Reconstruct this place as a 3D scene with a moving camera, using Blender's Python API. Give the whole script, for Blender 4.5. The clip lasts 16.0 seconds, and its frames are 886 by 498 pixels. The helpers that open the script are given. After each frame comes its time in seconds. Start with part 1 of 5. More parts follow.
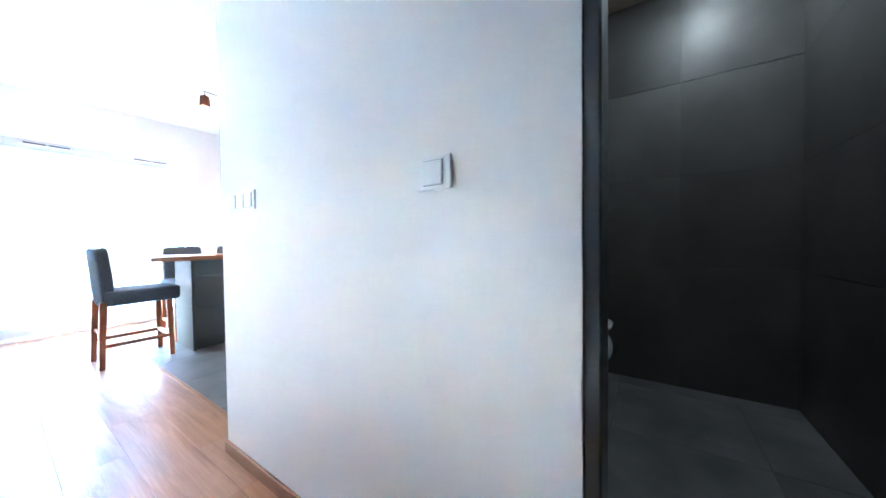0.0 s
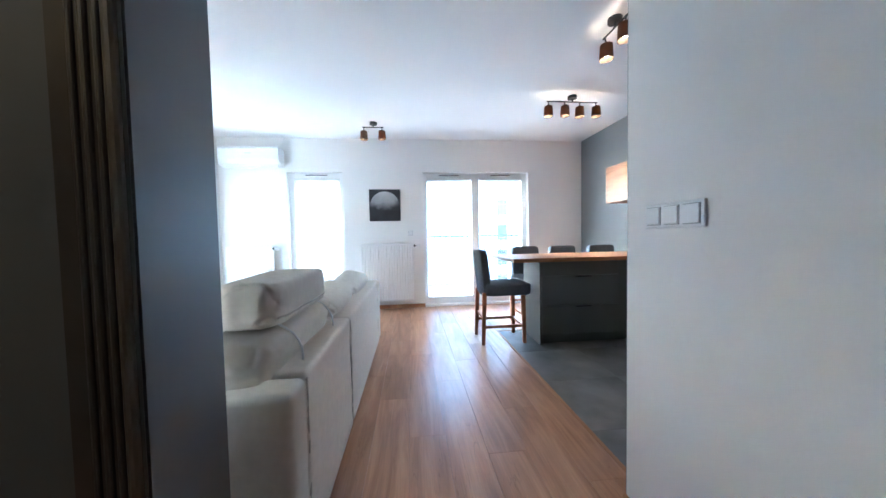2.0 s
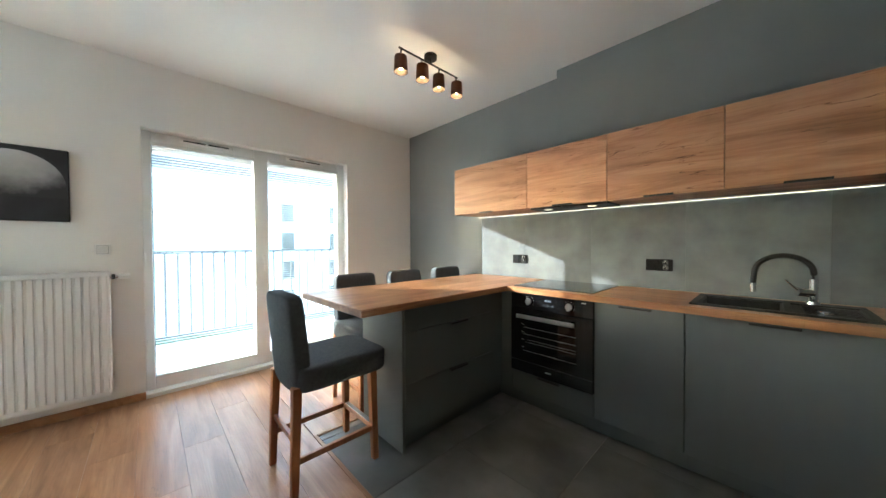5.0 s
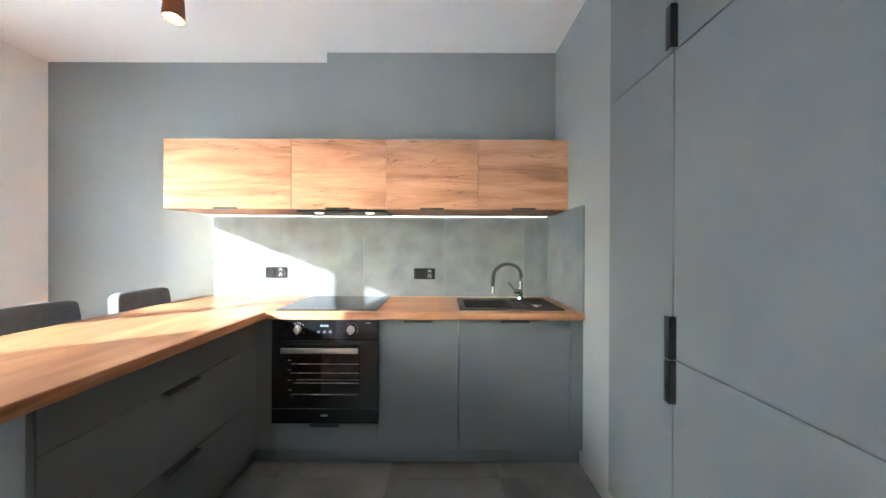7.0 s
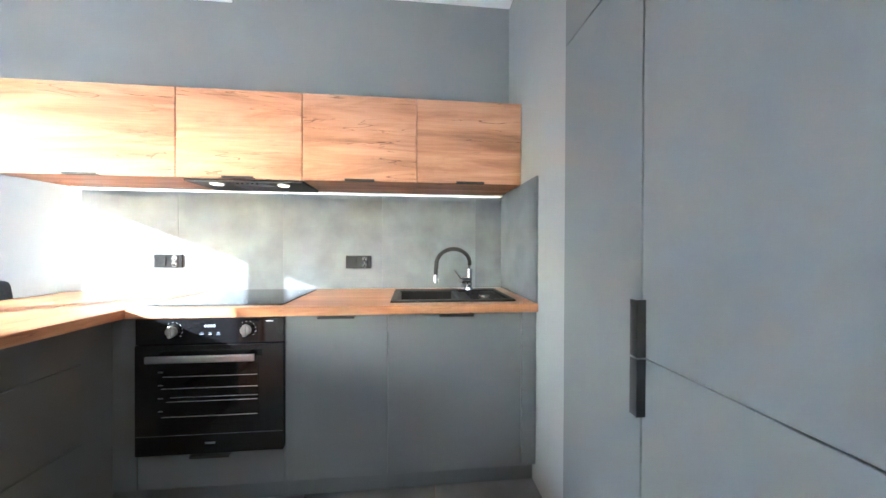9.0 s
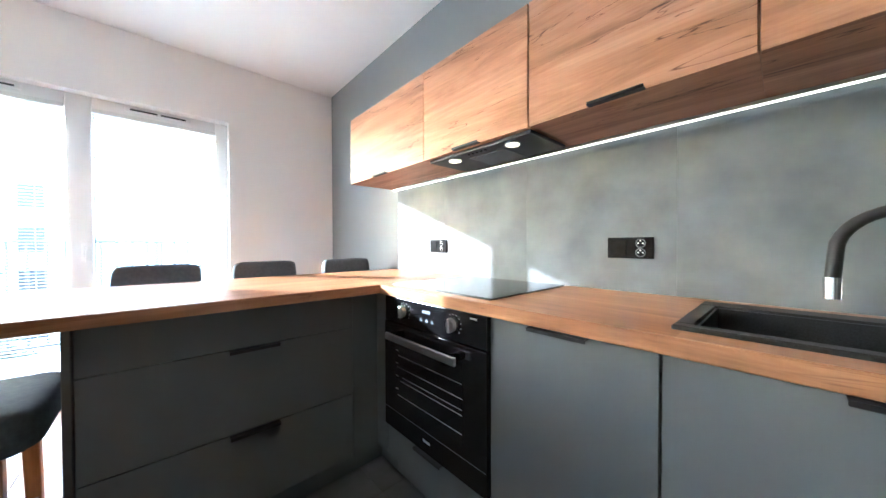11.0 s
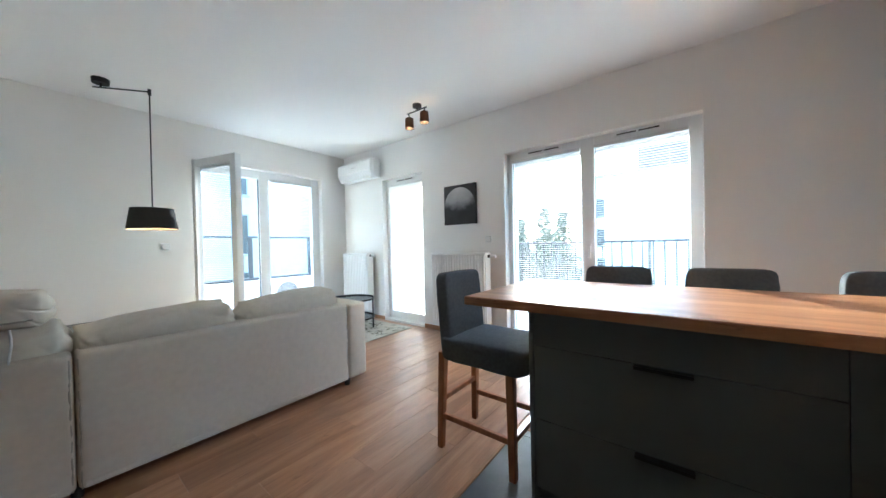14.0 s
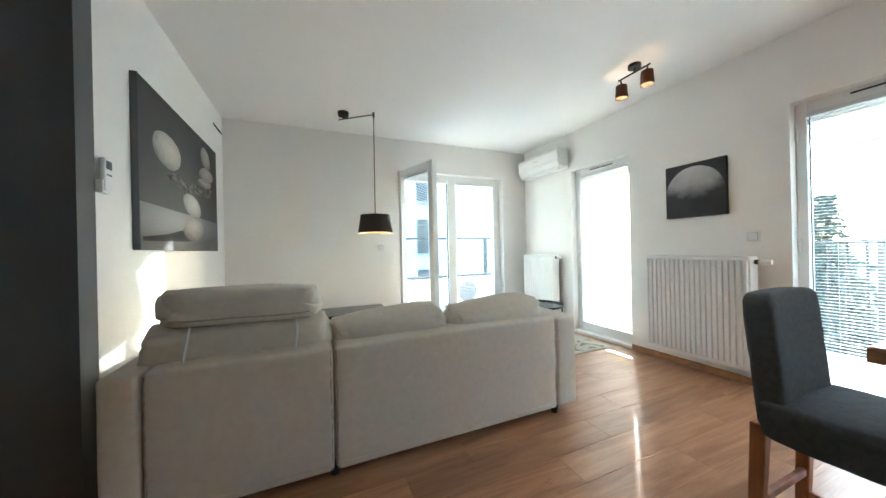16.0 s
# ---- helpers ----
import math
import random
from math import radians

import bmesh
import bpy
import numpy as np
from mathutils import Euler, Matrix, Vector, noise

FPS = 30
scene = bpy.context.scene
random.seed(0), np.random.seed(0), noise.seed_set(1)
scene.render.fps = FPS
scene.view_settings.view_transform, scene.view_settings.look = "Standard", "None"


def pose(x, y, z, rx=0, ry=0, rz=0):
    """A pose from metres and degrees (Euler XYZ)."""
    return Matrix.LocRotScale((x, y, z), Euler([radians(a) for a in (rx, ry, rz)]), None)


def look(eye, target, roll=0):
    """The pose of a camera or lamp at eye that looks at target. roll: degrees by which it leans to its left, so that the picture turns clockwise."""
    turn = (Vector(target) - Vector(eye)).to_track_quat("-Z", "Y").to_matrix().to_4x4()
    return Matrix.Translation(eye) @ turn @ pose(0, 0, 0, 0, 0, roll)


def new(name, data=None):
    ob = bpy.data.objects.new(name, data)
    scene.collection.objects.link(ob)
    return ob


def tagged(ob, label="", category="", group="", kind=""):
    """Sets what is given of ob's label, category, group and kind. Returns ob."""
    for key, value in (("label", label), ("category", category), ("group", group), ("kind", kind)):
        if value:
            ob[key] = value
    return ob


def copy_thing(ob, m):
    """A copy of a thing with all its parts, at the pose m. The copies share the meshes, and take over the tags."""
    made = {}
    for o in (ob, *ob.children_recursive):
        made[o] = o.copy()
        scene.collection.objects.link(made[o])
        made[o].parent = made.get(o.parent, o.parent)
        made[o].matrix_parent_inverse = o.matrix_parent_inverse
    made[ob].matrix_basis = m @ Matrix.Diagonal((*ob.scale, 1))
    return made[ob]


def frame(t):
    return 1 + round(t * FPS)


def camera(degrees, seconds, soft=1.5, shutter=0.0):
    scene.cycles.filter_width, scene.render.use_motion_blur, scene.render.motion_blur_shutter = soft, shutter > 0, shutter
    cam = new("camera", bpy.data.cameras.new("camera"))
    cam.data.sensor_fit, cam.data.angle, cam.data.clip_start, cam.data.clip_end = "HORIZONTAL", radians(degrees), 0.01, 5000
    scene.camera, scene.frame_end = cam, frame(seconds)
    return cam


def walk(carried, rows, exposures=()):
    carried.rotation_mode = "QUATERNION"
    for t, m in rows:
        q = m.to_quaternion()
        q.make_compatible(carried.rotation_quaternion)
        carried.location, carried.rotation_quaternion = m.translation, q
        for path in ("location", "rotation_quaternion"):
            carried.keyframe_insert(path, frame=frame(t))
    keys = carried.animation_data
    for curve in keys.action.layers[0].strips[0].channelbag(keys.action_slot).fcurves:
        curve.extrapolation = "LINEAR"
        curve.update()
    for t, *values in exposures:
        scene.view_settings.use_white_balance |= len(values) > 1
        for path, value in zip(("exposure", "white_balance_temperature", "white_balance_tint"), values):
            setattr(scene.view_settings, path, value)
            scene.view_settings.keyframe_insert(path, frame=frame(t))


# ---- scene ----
cam = camera(110.2, 16.0)
PATH = [
    (0, (-1.12, 0.206, 0.976), (-2.241, 1.861, 0.931), -0.7),
    (0.5, (-1.167, 0.078, 1.014), (-2.67, 1.396, 0.95), -1.0),
    (1, (-1.217, -0.003, 1.047), (-3.007, 0.887, 0.976), -1.0),
    (1.2, (-1.3, -0.022, 1.057), (-3.161, 0.707, 0.99), -1.1),
    (1.5, (-1.395, -0.015, 1.062), (-3.327, 0.495, 0.991), -1.1),
    (1.8, (-1.531, -0.012, 1.079), (-3.511, 0.262, 1.008), -1.1),
    (2, (-1.653, -0.015, 1.103), (-3.641, 0.188, 1.025), -1.1),
    (2.2, (-1.767, -0.014, 1.122), (-3.757, 0.164, 1.044), -1.0),
    (2.5, (-1.95, -0.018, 1.132), (-3.942, 0.157, 1.075), -0.9),
    (3, (-2.261, 0.026, 1.145), (-4.254, 0.186, 1.117), -0.8),
    (5.5, (-3.334, 0.314, 1.208), (-4.475, 1.956, 1.173), -0.1),
    (6, (-3.458, 0.435, 1.217), (-4.302, 2.248, 1.19), 0.1),
    (6.5, (-3.54, 0.477, 1.235), (-3.956, 2.433, 1.219), 0.2),
    (7, (-3.556, 0.475, 1.236), (-3.558, 2.475, 1.231), 0.2),
    (7.5, (-3.566, 0.47, 1.22), (-3.201, 2.436, 1.225), 0.2),
    (8, (-3.514, 0.527, 1.196), (-2.957, 2.448, 1.194), 0.2),
    (10.5, (-3.231, 1.298, 1.067), (-4.334, 2.968, 1.058), 0.1),
    (11, (-3.300, 1.453, 1.058), (-4.782, 2.797, 1.033), -0.2),
    (11.5, (-3.376, 1.597, 1.069), (-5.132, 2.553, 1.040), -0.5),
    (12, (-3.463, 1.740, 1.071), (-5.396, 2.254, 1.047), -0.7),
    (12.5, (-3.496, 1.792, 1.086), (-5.496, 1.790, 1.053), -1.0),
    (13, (-3.522, 1.830, 1.089), (-5.462, 1.350, 1.061), -1.1),
    (13.2, (-3.488, 1.823, 1.098), (-5.368, 1.142, 1.074), -1.3),
    (13.5, (-3.446, 1.822, 1.116), (-5.226, 0.911, 1.087), -1.2),
    (13.9, (-3.396, 1.783, 1.102), (-5.011, 0.604, 1.086), -1.1),
    (14, (-3.377, 1.762, 1.109), (-4.952, 0.529, 1.087), -1.3),
    (14.4, (-3.334, 1.734, 1.103), (-4.712, 0.284, 1.085), -1.2),
    (14.5, (-3.325, 1.701, 1.102), (-4.655, 0.208, 1.085), -1.4),
    (15, (-3.295, 1.62, 1.114), (-4.365, -0.07, 1.088), -1.3),
    (15.5, (-3.324, 1.465, 1.109), (-4.181, -0.342, 1.083), -1.4),
    (15.8, (-3.33, 1.329, 1.129), (-4.133, -0.502, 1.115), -1.3),
    (16, (-3.345, 1.246, 1.128), (-4.129, -0.594, 1.129), -1.3),
]
EXPOSURES = [(0.0, 6.3, 4500, 2), (0.5, 5.66, 4450, -3), (1.0, 5.15, 4550, -2), (1.5, 4.92, 4680, 0), (2.3, 4.7, 4780, 2), (3.2, 4.25, 4820, 0), (5.4, 4.15, 6050, -4), (6.2, 4.5, 6150, -1),
             (6.6, 4.95, 5850, -2), (7.1, 5.5, 5350, 1), (8.2, 5.8, 5300, 4), (10.5, 5.65, 5200, 2), (11.5, 4.58, 5150, 4), (12.5, 4.18, 4980, 3), (14.0, 4.1, 5350, 0), (16.0, 4.15, 5750, -3)]
walk(cam, [(t, look(eye, target, roll)) for t, eye, target, roll in PATH], EXPOSURES)

# ---- daylight: low sun from the window side, clear sky ----
SUN_WAY = Vector((1.0, 0.731, -0.383)).normalized()
ELEV = math.asin(-SUN_WAY.z)
world = bpy.data.worlds.new("sky")
scene.world = world
world.use_nodes = True
wn = world.node_tree.nodes
sky = wn.new("ShaderNodeTexSky")
sky.sky_type = 'NISHITA'
sky.sun_disc = False
sky.sun_elevation = ELEV
sky.sun_rotation = math.atan2(-SUN_WAY.x, -SUN_WAY.y)
world.node_tree.links.new(sky.outputs[0], wn["Background"].inputs[0])
wn["Background"].inputs[1].default_value = 0.15
sun = new("sun", bpy.data.lights.new("sun", 'SUN'))
sun.data.energy = 1.15
sun.data.angle = radians(0.6)
sun.data.color = (1.0, 0.93, 0.84)
sun.rotation_euler = SUN_WAY.to_track_quat('-Z', 'Y').to_euler()


# ---- materials ----
def mat(name, a, b=None, rough=0.5, scale=6.0, stretch=(1, 1, 1), metal=0.0, bump=0.0, bscale=60.0, var=0.0, rough_var=0.0, spec=0.5, coat=0.0, detail=6.0):
    m = bpy.data.materials.new(name)
    m.use_nodes = True
    n, l = m.node_tree.nodes, m.node_tree.links
    p = n["Principled BSDF"]
    p.inputs["Roughness"].default_value = rough
    p.inputs["Metallic"].default_value = metal
    p.inputs["Specular IOR Level"].default_value = spec
    p.inputs["Coat Weight"].default_value = coat
    tc = n.new("ShaderNodeTexCoord")
    mp = n.new("ShaderNodeMapping")
    mp.inputs["Scale"].default_value = stretch
    l.new(tc.outputs["Object"], mp.inputs[0])
    info = n.new("ShaderNodeObjectInfo")
    off = n.new("ShaderNodeVectorMath")
    off.operation = 'SCALE'
    off.inputs[0].default_value = (17.0, 31.0, 23.0)
    l.new(info.outputs["Random"], off.inputs["Scale"])
    l.new(off.outputs[0], mp.inputs["Location"])
    noi = n.new("ShaderNodeTexNoise")
    noi.inputs["Scale"].default_value = scale
    noi.inputs["Detail"].default_value = detail
    l.new(mp.outputs[0], noi.inputs["Vector"])
    ramp = n.new("ShaderNodeValToRGB")
    b = b or a
    ramp.color_ramp.elements[0].position, ramp.color_ramp.elements[1].position = 0.3, 0.7
    ramp.color_ramp.elements[0].color = (*a, 1)
    ramp.color_ramp.elements[1].color = (*b, 1)
    l.new(noi.outputs[0], ramp.inputs[0])
    col = ramp.outputs[0]
    if var:
        hs = n.new("ShaderNodeHueSaturation")
        mr = n.new("ShaderNodeMapRange")
        mr.inputs["To Min"].default_value, mr.inputs["To Max"].default_value = 1 - var, 1 + var
        l.new(info.outputs["Random"], mr.inputs[0])
        l.new(mr.outputs[0], hs.inputs["Value"])
        l.new(col, hs.inputs["Color"])
        col = hs.outputs[0]
    l.new(col, p.inputs["Base Color"])
    if rough_var:
        mr = n.new("ShaderNodeMapRange")
        mr.inputs["To Min"].default_value, mr.inputs["To Max"].default_value = rough - rough_var, rough + rough_var
        l.new(noi.outputs[0], mr.inputs[0])
        l.new(mr.outputs[0], p.inputs["Roughness"])
    if bump:
        nb = n.new("ShaderNodeTexNoise")
        nb.inputs["Scale"].default_value = bscale
        nb.inputs["Detail"].default_value = 4
        l.new(mp.outputs[0], nb.inputs["Vector"])
        bp = n.new("ShaderNodeBump")
        bp.inputs["Strength"].default_value = bump
        bp.inputs["Distance"].default_value = 0.01
        l.new(nb.outputs[0], bp.inputs["Height"])
        l.new(bp.outputs[0], p.inputs["Normal"])
    return m


def glow(name, color, strength, base=0.8):
    m = bpy.data.materials.new(name)
    m.use_nodes = True
    n = m.node_tree.nodes
    p = n["Principled BSDF"]
    p.inputs["Base Color"].default_value = (base, base, base, 1)
    p.inputs["Emission Color"].default_value = (*color, 1)
    p.inputs["Emission Strength"].default_value = strength
    return m


def wood(name, light, mid, dark, axis, rough=0.42, cracks=0.5, var=0.08):
    """Board with long grain along one axis, wavy figure and dark cracks."""
    m = bpy.data.materials.new(name)
    m.use_nodes = True
    n, l = m.node_tree.nodes, m.node_tree.links
    p = n["Principled BSDF"]
    tc = n.new("ShaderNodeTexCoord")
    info = n.new("ShaderNodeObjectInfo")
    off = n.new("ShaderNodeVectorMath")
    off.operation = 'SCALE'
    off.inputs[0].default_value = (13.0, 7.0, 19.0)
    l.new(info.outputs["Random"], off.inputs["Scale"])
    add = n.new("ShaderNodeVectorMath")
    l.new(tc.outputs["Object"], add.inputs[0])
    l.new(off.outputs[0], add.inputs[1])

    def stretched(k, scale, det, rgh=0.6, dist=0.0):
        mp = n.new("ShaderNodeMapping")
        sc = [1.0, 1.0, 1.0]
        sc[axis] = k
        mp.inputs["Scale"].default_value = sc
        l.new(add.outputs[0], mp.inputs[0])
        t = n.new("ShaderNodeTexNoise")
        t.inputs["Scale"].default_value = scale
        t.inputs["Detail"].default_value = det
        t.inputs["Roughness"].default_value = rgh
        t.inputs["Distortion"].default_value = dist
        l.new(mp.outputs[0], t.inputs["Vector"])
        return t
    fig = stretched(0.13, 9.0, 7, 0.6, 1.1)
    ramp = n.new("ShaderNodeValToRGB")
    e = ramp.color_ramp.elements
    e[0].position, e[0].color = 0.33, (*dark, 1)
    e[1].position, e[1].color = 0.64, (*light, 1)
    k = e.new(0.5)
    k.color = (*mid, 1)
    l.new(fig.outputs[0], ramp.inputs[0])
    fine = stretched(0.03, 130.0, 3)
    mixf = n.new("ShaderNodeMix")
    mixf.data_type, mixf.blend_type = 'RGBA', 'MULTIPLY'
    mixf.inputs[0].default_value = 0.24
    fr = n.new("ShaderNodeValToRGB")
    fr.color_ramp.elements[0].position, fr.color_ramp.elements[1].position = 0.35, 0.6
    fr.color_ramp.elements[0].color = (0.55, 0.5, 0.45, 1)
    l.new(fine.outputs[0], fr.inputs[0])
    l.new(ramp.outputs[0], mixf.inputs[6])
    l.new(fr.outputs[0], mixf.inputs[7])
    crack = stretched(0.085, 15.0, 4, 0.5, 0.7)
    cr = n.new("ShaderNodeValToRGB")
    c = cr.color_ramp.elements
    c[0].position, c[0].color = 0.4935, (1, 1, 1, 1)
    c[1].position, c[1].color = 0.5065, (1, 1, 1, 1)
    c2 = c.new(0.5)
    c2.color = (0.22, 0.15, 0.11, 1)
    l.new(crack.outputs[0], cr.inputs[0])
    gate = stretched(0.4, 5.0, 2)
    gr = n.new("ShaderNodeMapRange")
    gr.inputs["From Min"].default_value, gr.inputs["From Max"].default_value = 0.44, 0.55
    gr.inputs["To Max"].default_value = cracks
    l.new(gate.outputs[0], gr.inputs[0])
    mixc = n.new("ShaderNodeMix")
    mixc.data_type, mixc.blend_type = 'RGBA', 'MULTIPLY'
    l.new(gr.outputs[0], mixc.inputs[0])
    l.new(mixf.outputs[2], mixc.inputs[6])
    l.new(cr.outputs[0], mixc.inputs[7])
    hs = n.new("ShaderNodeHueSaturation")
    mr = n.new("ShaderNodeMapRange")
    mr.inputs["To Min"].default_value, mr.inputs["To Max"].default_value = 1 - var, 1 + var
    l.new(info.outputs["Random"], mr.inputs[0])
    l.new(mr.outputs[0], hs.inputs["Value"])
    l.new(mixc.outputs[2], hs.inputs["Color"])
    l.new(hs.outputs[0], p.inputs["Base Color"])
    p.inputs["Roughness"].default_value = rough
    bp = n.new("ShaderNodeBump")
    bp.inputs["Strength"].default_value = 0.12
    bp.inputs["Distance"].default_value = 0.004
    l.new(fine.outputs[0], bp.inputs["Height"])
    l.new(bp.outputs[0], p.inputs["Normal"])
    return m


def glass(name, tint=(1, 1, 1), rough=0.0):
    m = bpy.data.materials.new(name)
    m.use_nodes = True
    p = m.node_tree.nodes["Principled BSDF"]
    p.inputs["Base Color"].default_value = (*tint, 1)
    p.inputs["Roughness"].default_value = rough
    p.inputs["Transmission Weight"].default_value = 1.0
    p.inputs["IOR"].default_value = 1.02
    return m


M_WHITE = mat("white_paint", (0.86, 0.845, 0.815), (0.885, 0.87, 0.84), 0.85, 1.3, bump=0.08, bscale=220)
M_CEIL = mat("ceiling_paint", (0.87, 0.862, 0.845), (0.89, 0.882, 0.865), 0.9, 1.0, bump=0.06, bscale=200)
M_GREYWALL = mat("grey_paint", (0.245, 0.254, 0.246), (0.278, 0.287, 0.278), 0.75, 1.6, bump=0.1, bscale=180)
M_FRONT = mat("graphite_front", (0.136, 0.145, 0.146), (0.148, 0.157, 0.158), 0.56, 3.0, bump=0.02, bscale=400, spec=0.24)
M_DARKWALL = mat("graphite_panel", (0.086, 0.092, 0.099), (0.102, 0.109, 0.116), 0.38, 2.0, bump=0.02, bscale=300)
M_OAK_X = wood("craft_oak_long", (0.59, 0.328, 0.194), (0.50, 0.252, 0.138), (0.31, 0.142, 0.070), 0, 0.5, 1.0)
M_OAK_Y = wood("craft_oak_cross", (0.51, 0.268, 0.136), (0.41, 0.192, 0.089), (0.27, 0.115, 0.050), 1, 0.33, 0.5)
M_TOP_X = wood("worktop_oak_long", (0.51, 0.268, 0.136), (0.41, 0.192, 0.089), (0.27, 0.115, 0.050), 0, 0.33, 0.5)
M_PLANK = wood("floor_plank_oak", (0.54, 0.298, 0.166), (0.46, 0.238, 0.125), (0.34, 0.165, 0.082), 0, 0.29, 0.45, 0.09)
M_JOINT = mat("floor_joint", (0.22, 0.125, 0.075), None, 0.8)
M_TRIM = wood("oak_trim", (0.46, 0.25, 0.12), (0.38, 0.19, 0.085), (0.28, 0.13, 0.055), 0, 0.45, 0.1)
M_LEG = wood("stool_leg_wood", (0.53, 0.215, 0.085), (0.44, 0.165, 0.062), (0.33, 0.115, 0.042), 2, 0.4, 0.1)
M_FTILE = mat("kitchen_floor_tile", (0.086, 0.087, 0.086), (0.205, 0.206, 0.202), 0.42, 3.4, bump=0.05, bscale=80, var=0.12, rough_var=0.08)
M_GROUT = mat("dark_grout", (0.10, 0.10, 0.10), None, 0.9, bump=0.1)
M_STILE = mat("splash_tile", (0.100, 0.111, 0.122), (0.150, 0.162, 0.174), 0.62, 6.5, bump=0.05, bscale=60, var=0.06, rough_var=0.08, spec=0.22, detail=13)
M_BTILE = mat("bath_tile", (0.066, 0.064, 0.060), (0.110, 0.106, 0.100), 0.45, 2.4, bump=0.06, bscale=70, var=0.14)
M_BLACK = mat("black_metal", (0.012, 0.012, 0.013), (0.018, 0.018, 0.019), 0.45, 20)
M_BLACKGLASS = mat("black_glass", (0.006, 0.006, 0.007), None, 0.06, 3, coat=0.3)
M_OVEN = mat("oven_black", (0.008, 0.008, 0.009), (0.011, 0.011, 0.012), 0.16, 12)
M_STEEL = mat("brushed_steel", (0.60, 0.59, 0.57), (0.66, 0.65, 0.63), 0.28, 30, (1, 1, 30), metal=1.0)
M_CHROME = mat("chrome", (0.75, 0.75, 0.75), None, 0.12, 10, metal=1.0)
M_GRANITE = mat("granite_sink", (0.012, 0.012, 0.012), (0.030, 0.030, 0.031), 0.5, 240, bump=0.08, bscale=300)
M_RUBBER = mat("black_rubber", (0.012, 0.012, 0.013), None, 0.6, 30, bump=0.1, bscale=120)
M_SOFA = mat("cream_woven_fabric", (0.690, 0.632, 0.545), (0.745, 0.686, 0.595), 0.92, 30.0, bump=0.35, bscale=420, spec=0.2)
M_STOOL = mat("slate_woven_fabric", (0.098, 0.110, 0.124), (0.130, 0.144, 0.160), 0.92, 60.0, bump=0.45, bscale=520, spec=0.2)
M_PVC = mat("white_pvc", (0.85, 0.85, 0.84), (0.88, 0.88, 0.87), 0.35, 4)
M_PLASTIC = mat("white_plastic", (0.82, 0.82, 0.81), (0.84, 0.84, 0.83), 0.28, 6)
M_ENAMEL = mat("white_enamel", (0.87, 0.87, 0.86), (0.89, 0.89, 0.88), 0.3, 5)
M_SLAT = mat("blind_slat", (0.72, 0.73, 0.72), (0.78, 0.79, 0.78), 0.4, 8)
_n, _l = M_SLAT.node_tree.nodes, M_SLAT.node_tree.links
_t, _x = _n.new("ShaderNodeBsdfTranslucent"), _n.new("ShaderNodeMixShader")
_t.inputs[0].default_value, _x.inputs[0].default_value = (0.8, 0.8, 0.78, 1), 0.15
_l.new(_n["Principled BSDF"].outputs[0], _x.inputs[1])
_l.new(_t.outputs[0], _x.inputs[2])
_l.new(_x.outputs[0], _n["Material Output"].inputs[0])
M_GLASS = glass("window_glass")
M_DARKVENT = mat("vent_dark", (0.02, 0.02, 0.02), None, 0.7)
M_PSHADE = mat("black_shade_fabric", (0.016, 0.013, 0.011), (0.026, 0.022, 0.019), 0.9, 140, bump=0.3, bscale=400)
M_PSHADE_IN = mat("cream_shade_lining", (0.75, 0.60, 0.42), None, 0.8)
M_BULB = glow("warm_bulb", (1.0, 0.68, 0.40), 5.5)
M_HOODLED = glow("hood_led", (1.0, 0.80, 0.50), 0.12)
M_LED = glow("strip_led", (1.0, 0.89, 0.68), 0.18)
M_DISPLAY = glow("oven_display", (0.75, 0.85, 1.0), 0.03, 0.02)
M_RUG = mat("rug_pile", (0.56, 0.54, 0.47), (0.66, 0.64, 0.57), 0.95, 5.0, bump=0.6, bscale=260, detail=9)
M_CANVAS = mat("dark_canvas", (0.030, 0.030, 0.034), (0.042, 0.042, 0.047), 0.8, 8, bump=0.1, bscale=600)


def printed(name, stops, centre, reach, grain, scale):
    """Ink of a photographic print: tone by distance from a bright spot in the motif, broken by grain."""
    m = mat(name, stops[0], stops[1], 0.7, scale, bump=0.08, bscale=600)
    n, l = m.node_tree.nodes, m.node_tree.links
    tc = next(k for k in n if k.type == 'TEX_COORD')
    dist = n.new("ShaderNodeVectorMath")
    dist.operation = 'DISTANCE'
    dist.inputs[1].default_value = centre
    l.new(tc.outputs["Generated"], dist.inputs[0])
    noi = n.new("ShaderNodeTexNoise")
    noi.inputs["Scale"].default_value = scale
    noi.inputs["Detail"].default_value = 8
    l.new(tc.outputs["Object"], noi.inputs["Vector"])
    mr = n.new("ShaderNodeMath")
    mr.operation = 'MULTIPLY_ADD'
    mr.inputs[1].default_value, mr.inputs[2].default_value = grain, -grain / 2
    l.new(noi.outputs[0], mr.inputs[0])
    add = n.new("ShaderNodeMath")
    l.new(dist.outputs["Value"], add.inputs[0])
    l.new(mr.outputs[0], add.inputs[1])
    ramp = n.new("ShaderNodeValToRGB")
    e = ramp.color_ramp.elements
    e[0].position, e[0].color = 0.0, (*stops[0], 1)
    e[1].position, e[1].color = reach, (*stops[-1], 1)
    k = e.new(reach * 0.6)
    k.color = (*stops[1], 1)
    l.new(add.outputs[0], ramp.inputs[0])
    l.new(ramp.outputs[0], n["Principled BSDF"].inputs["Base Color"])
    return m


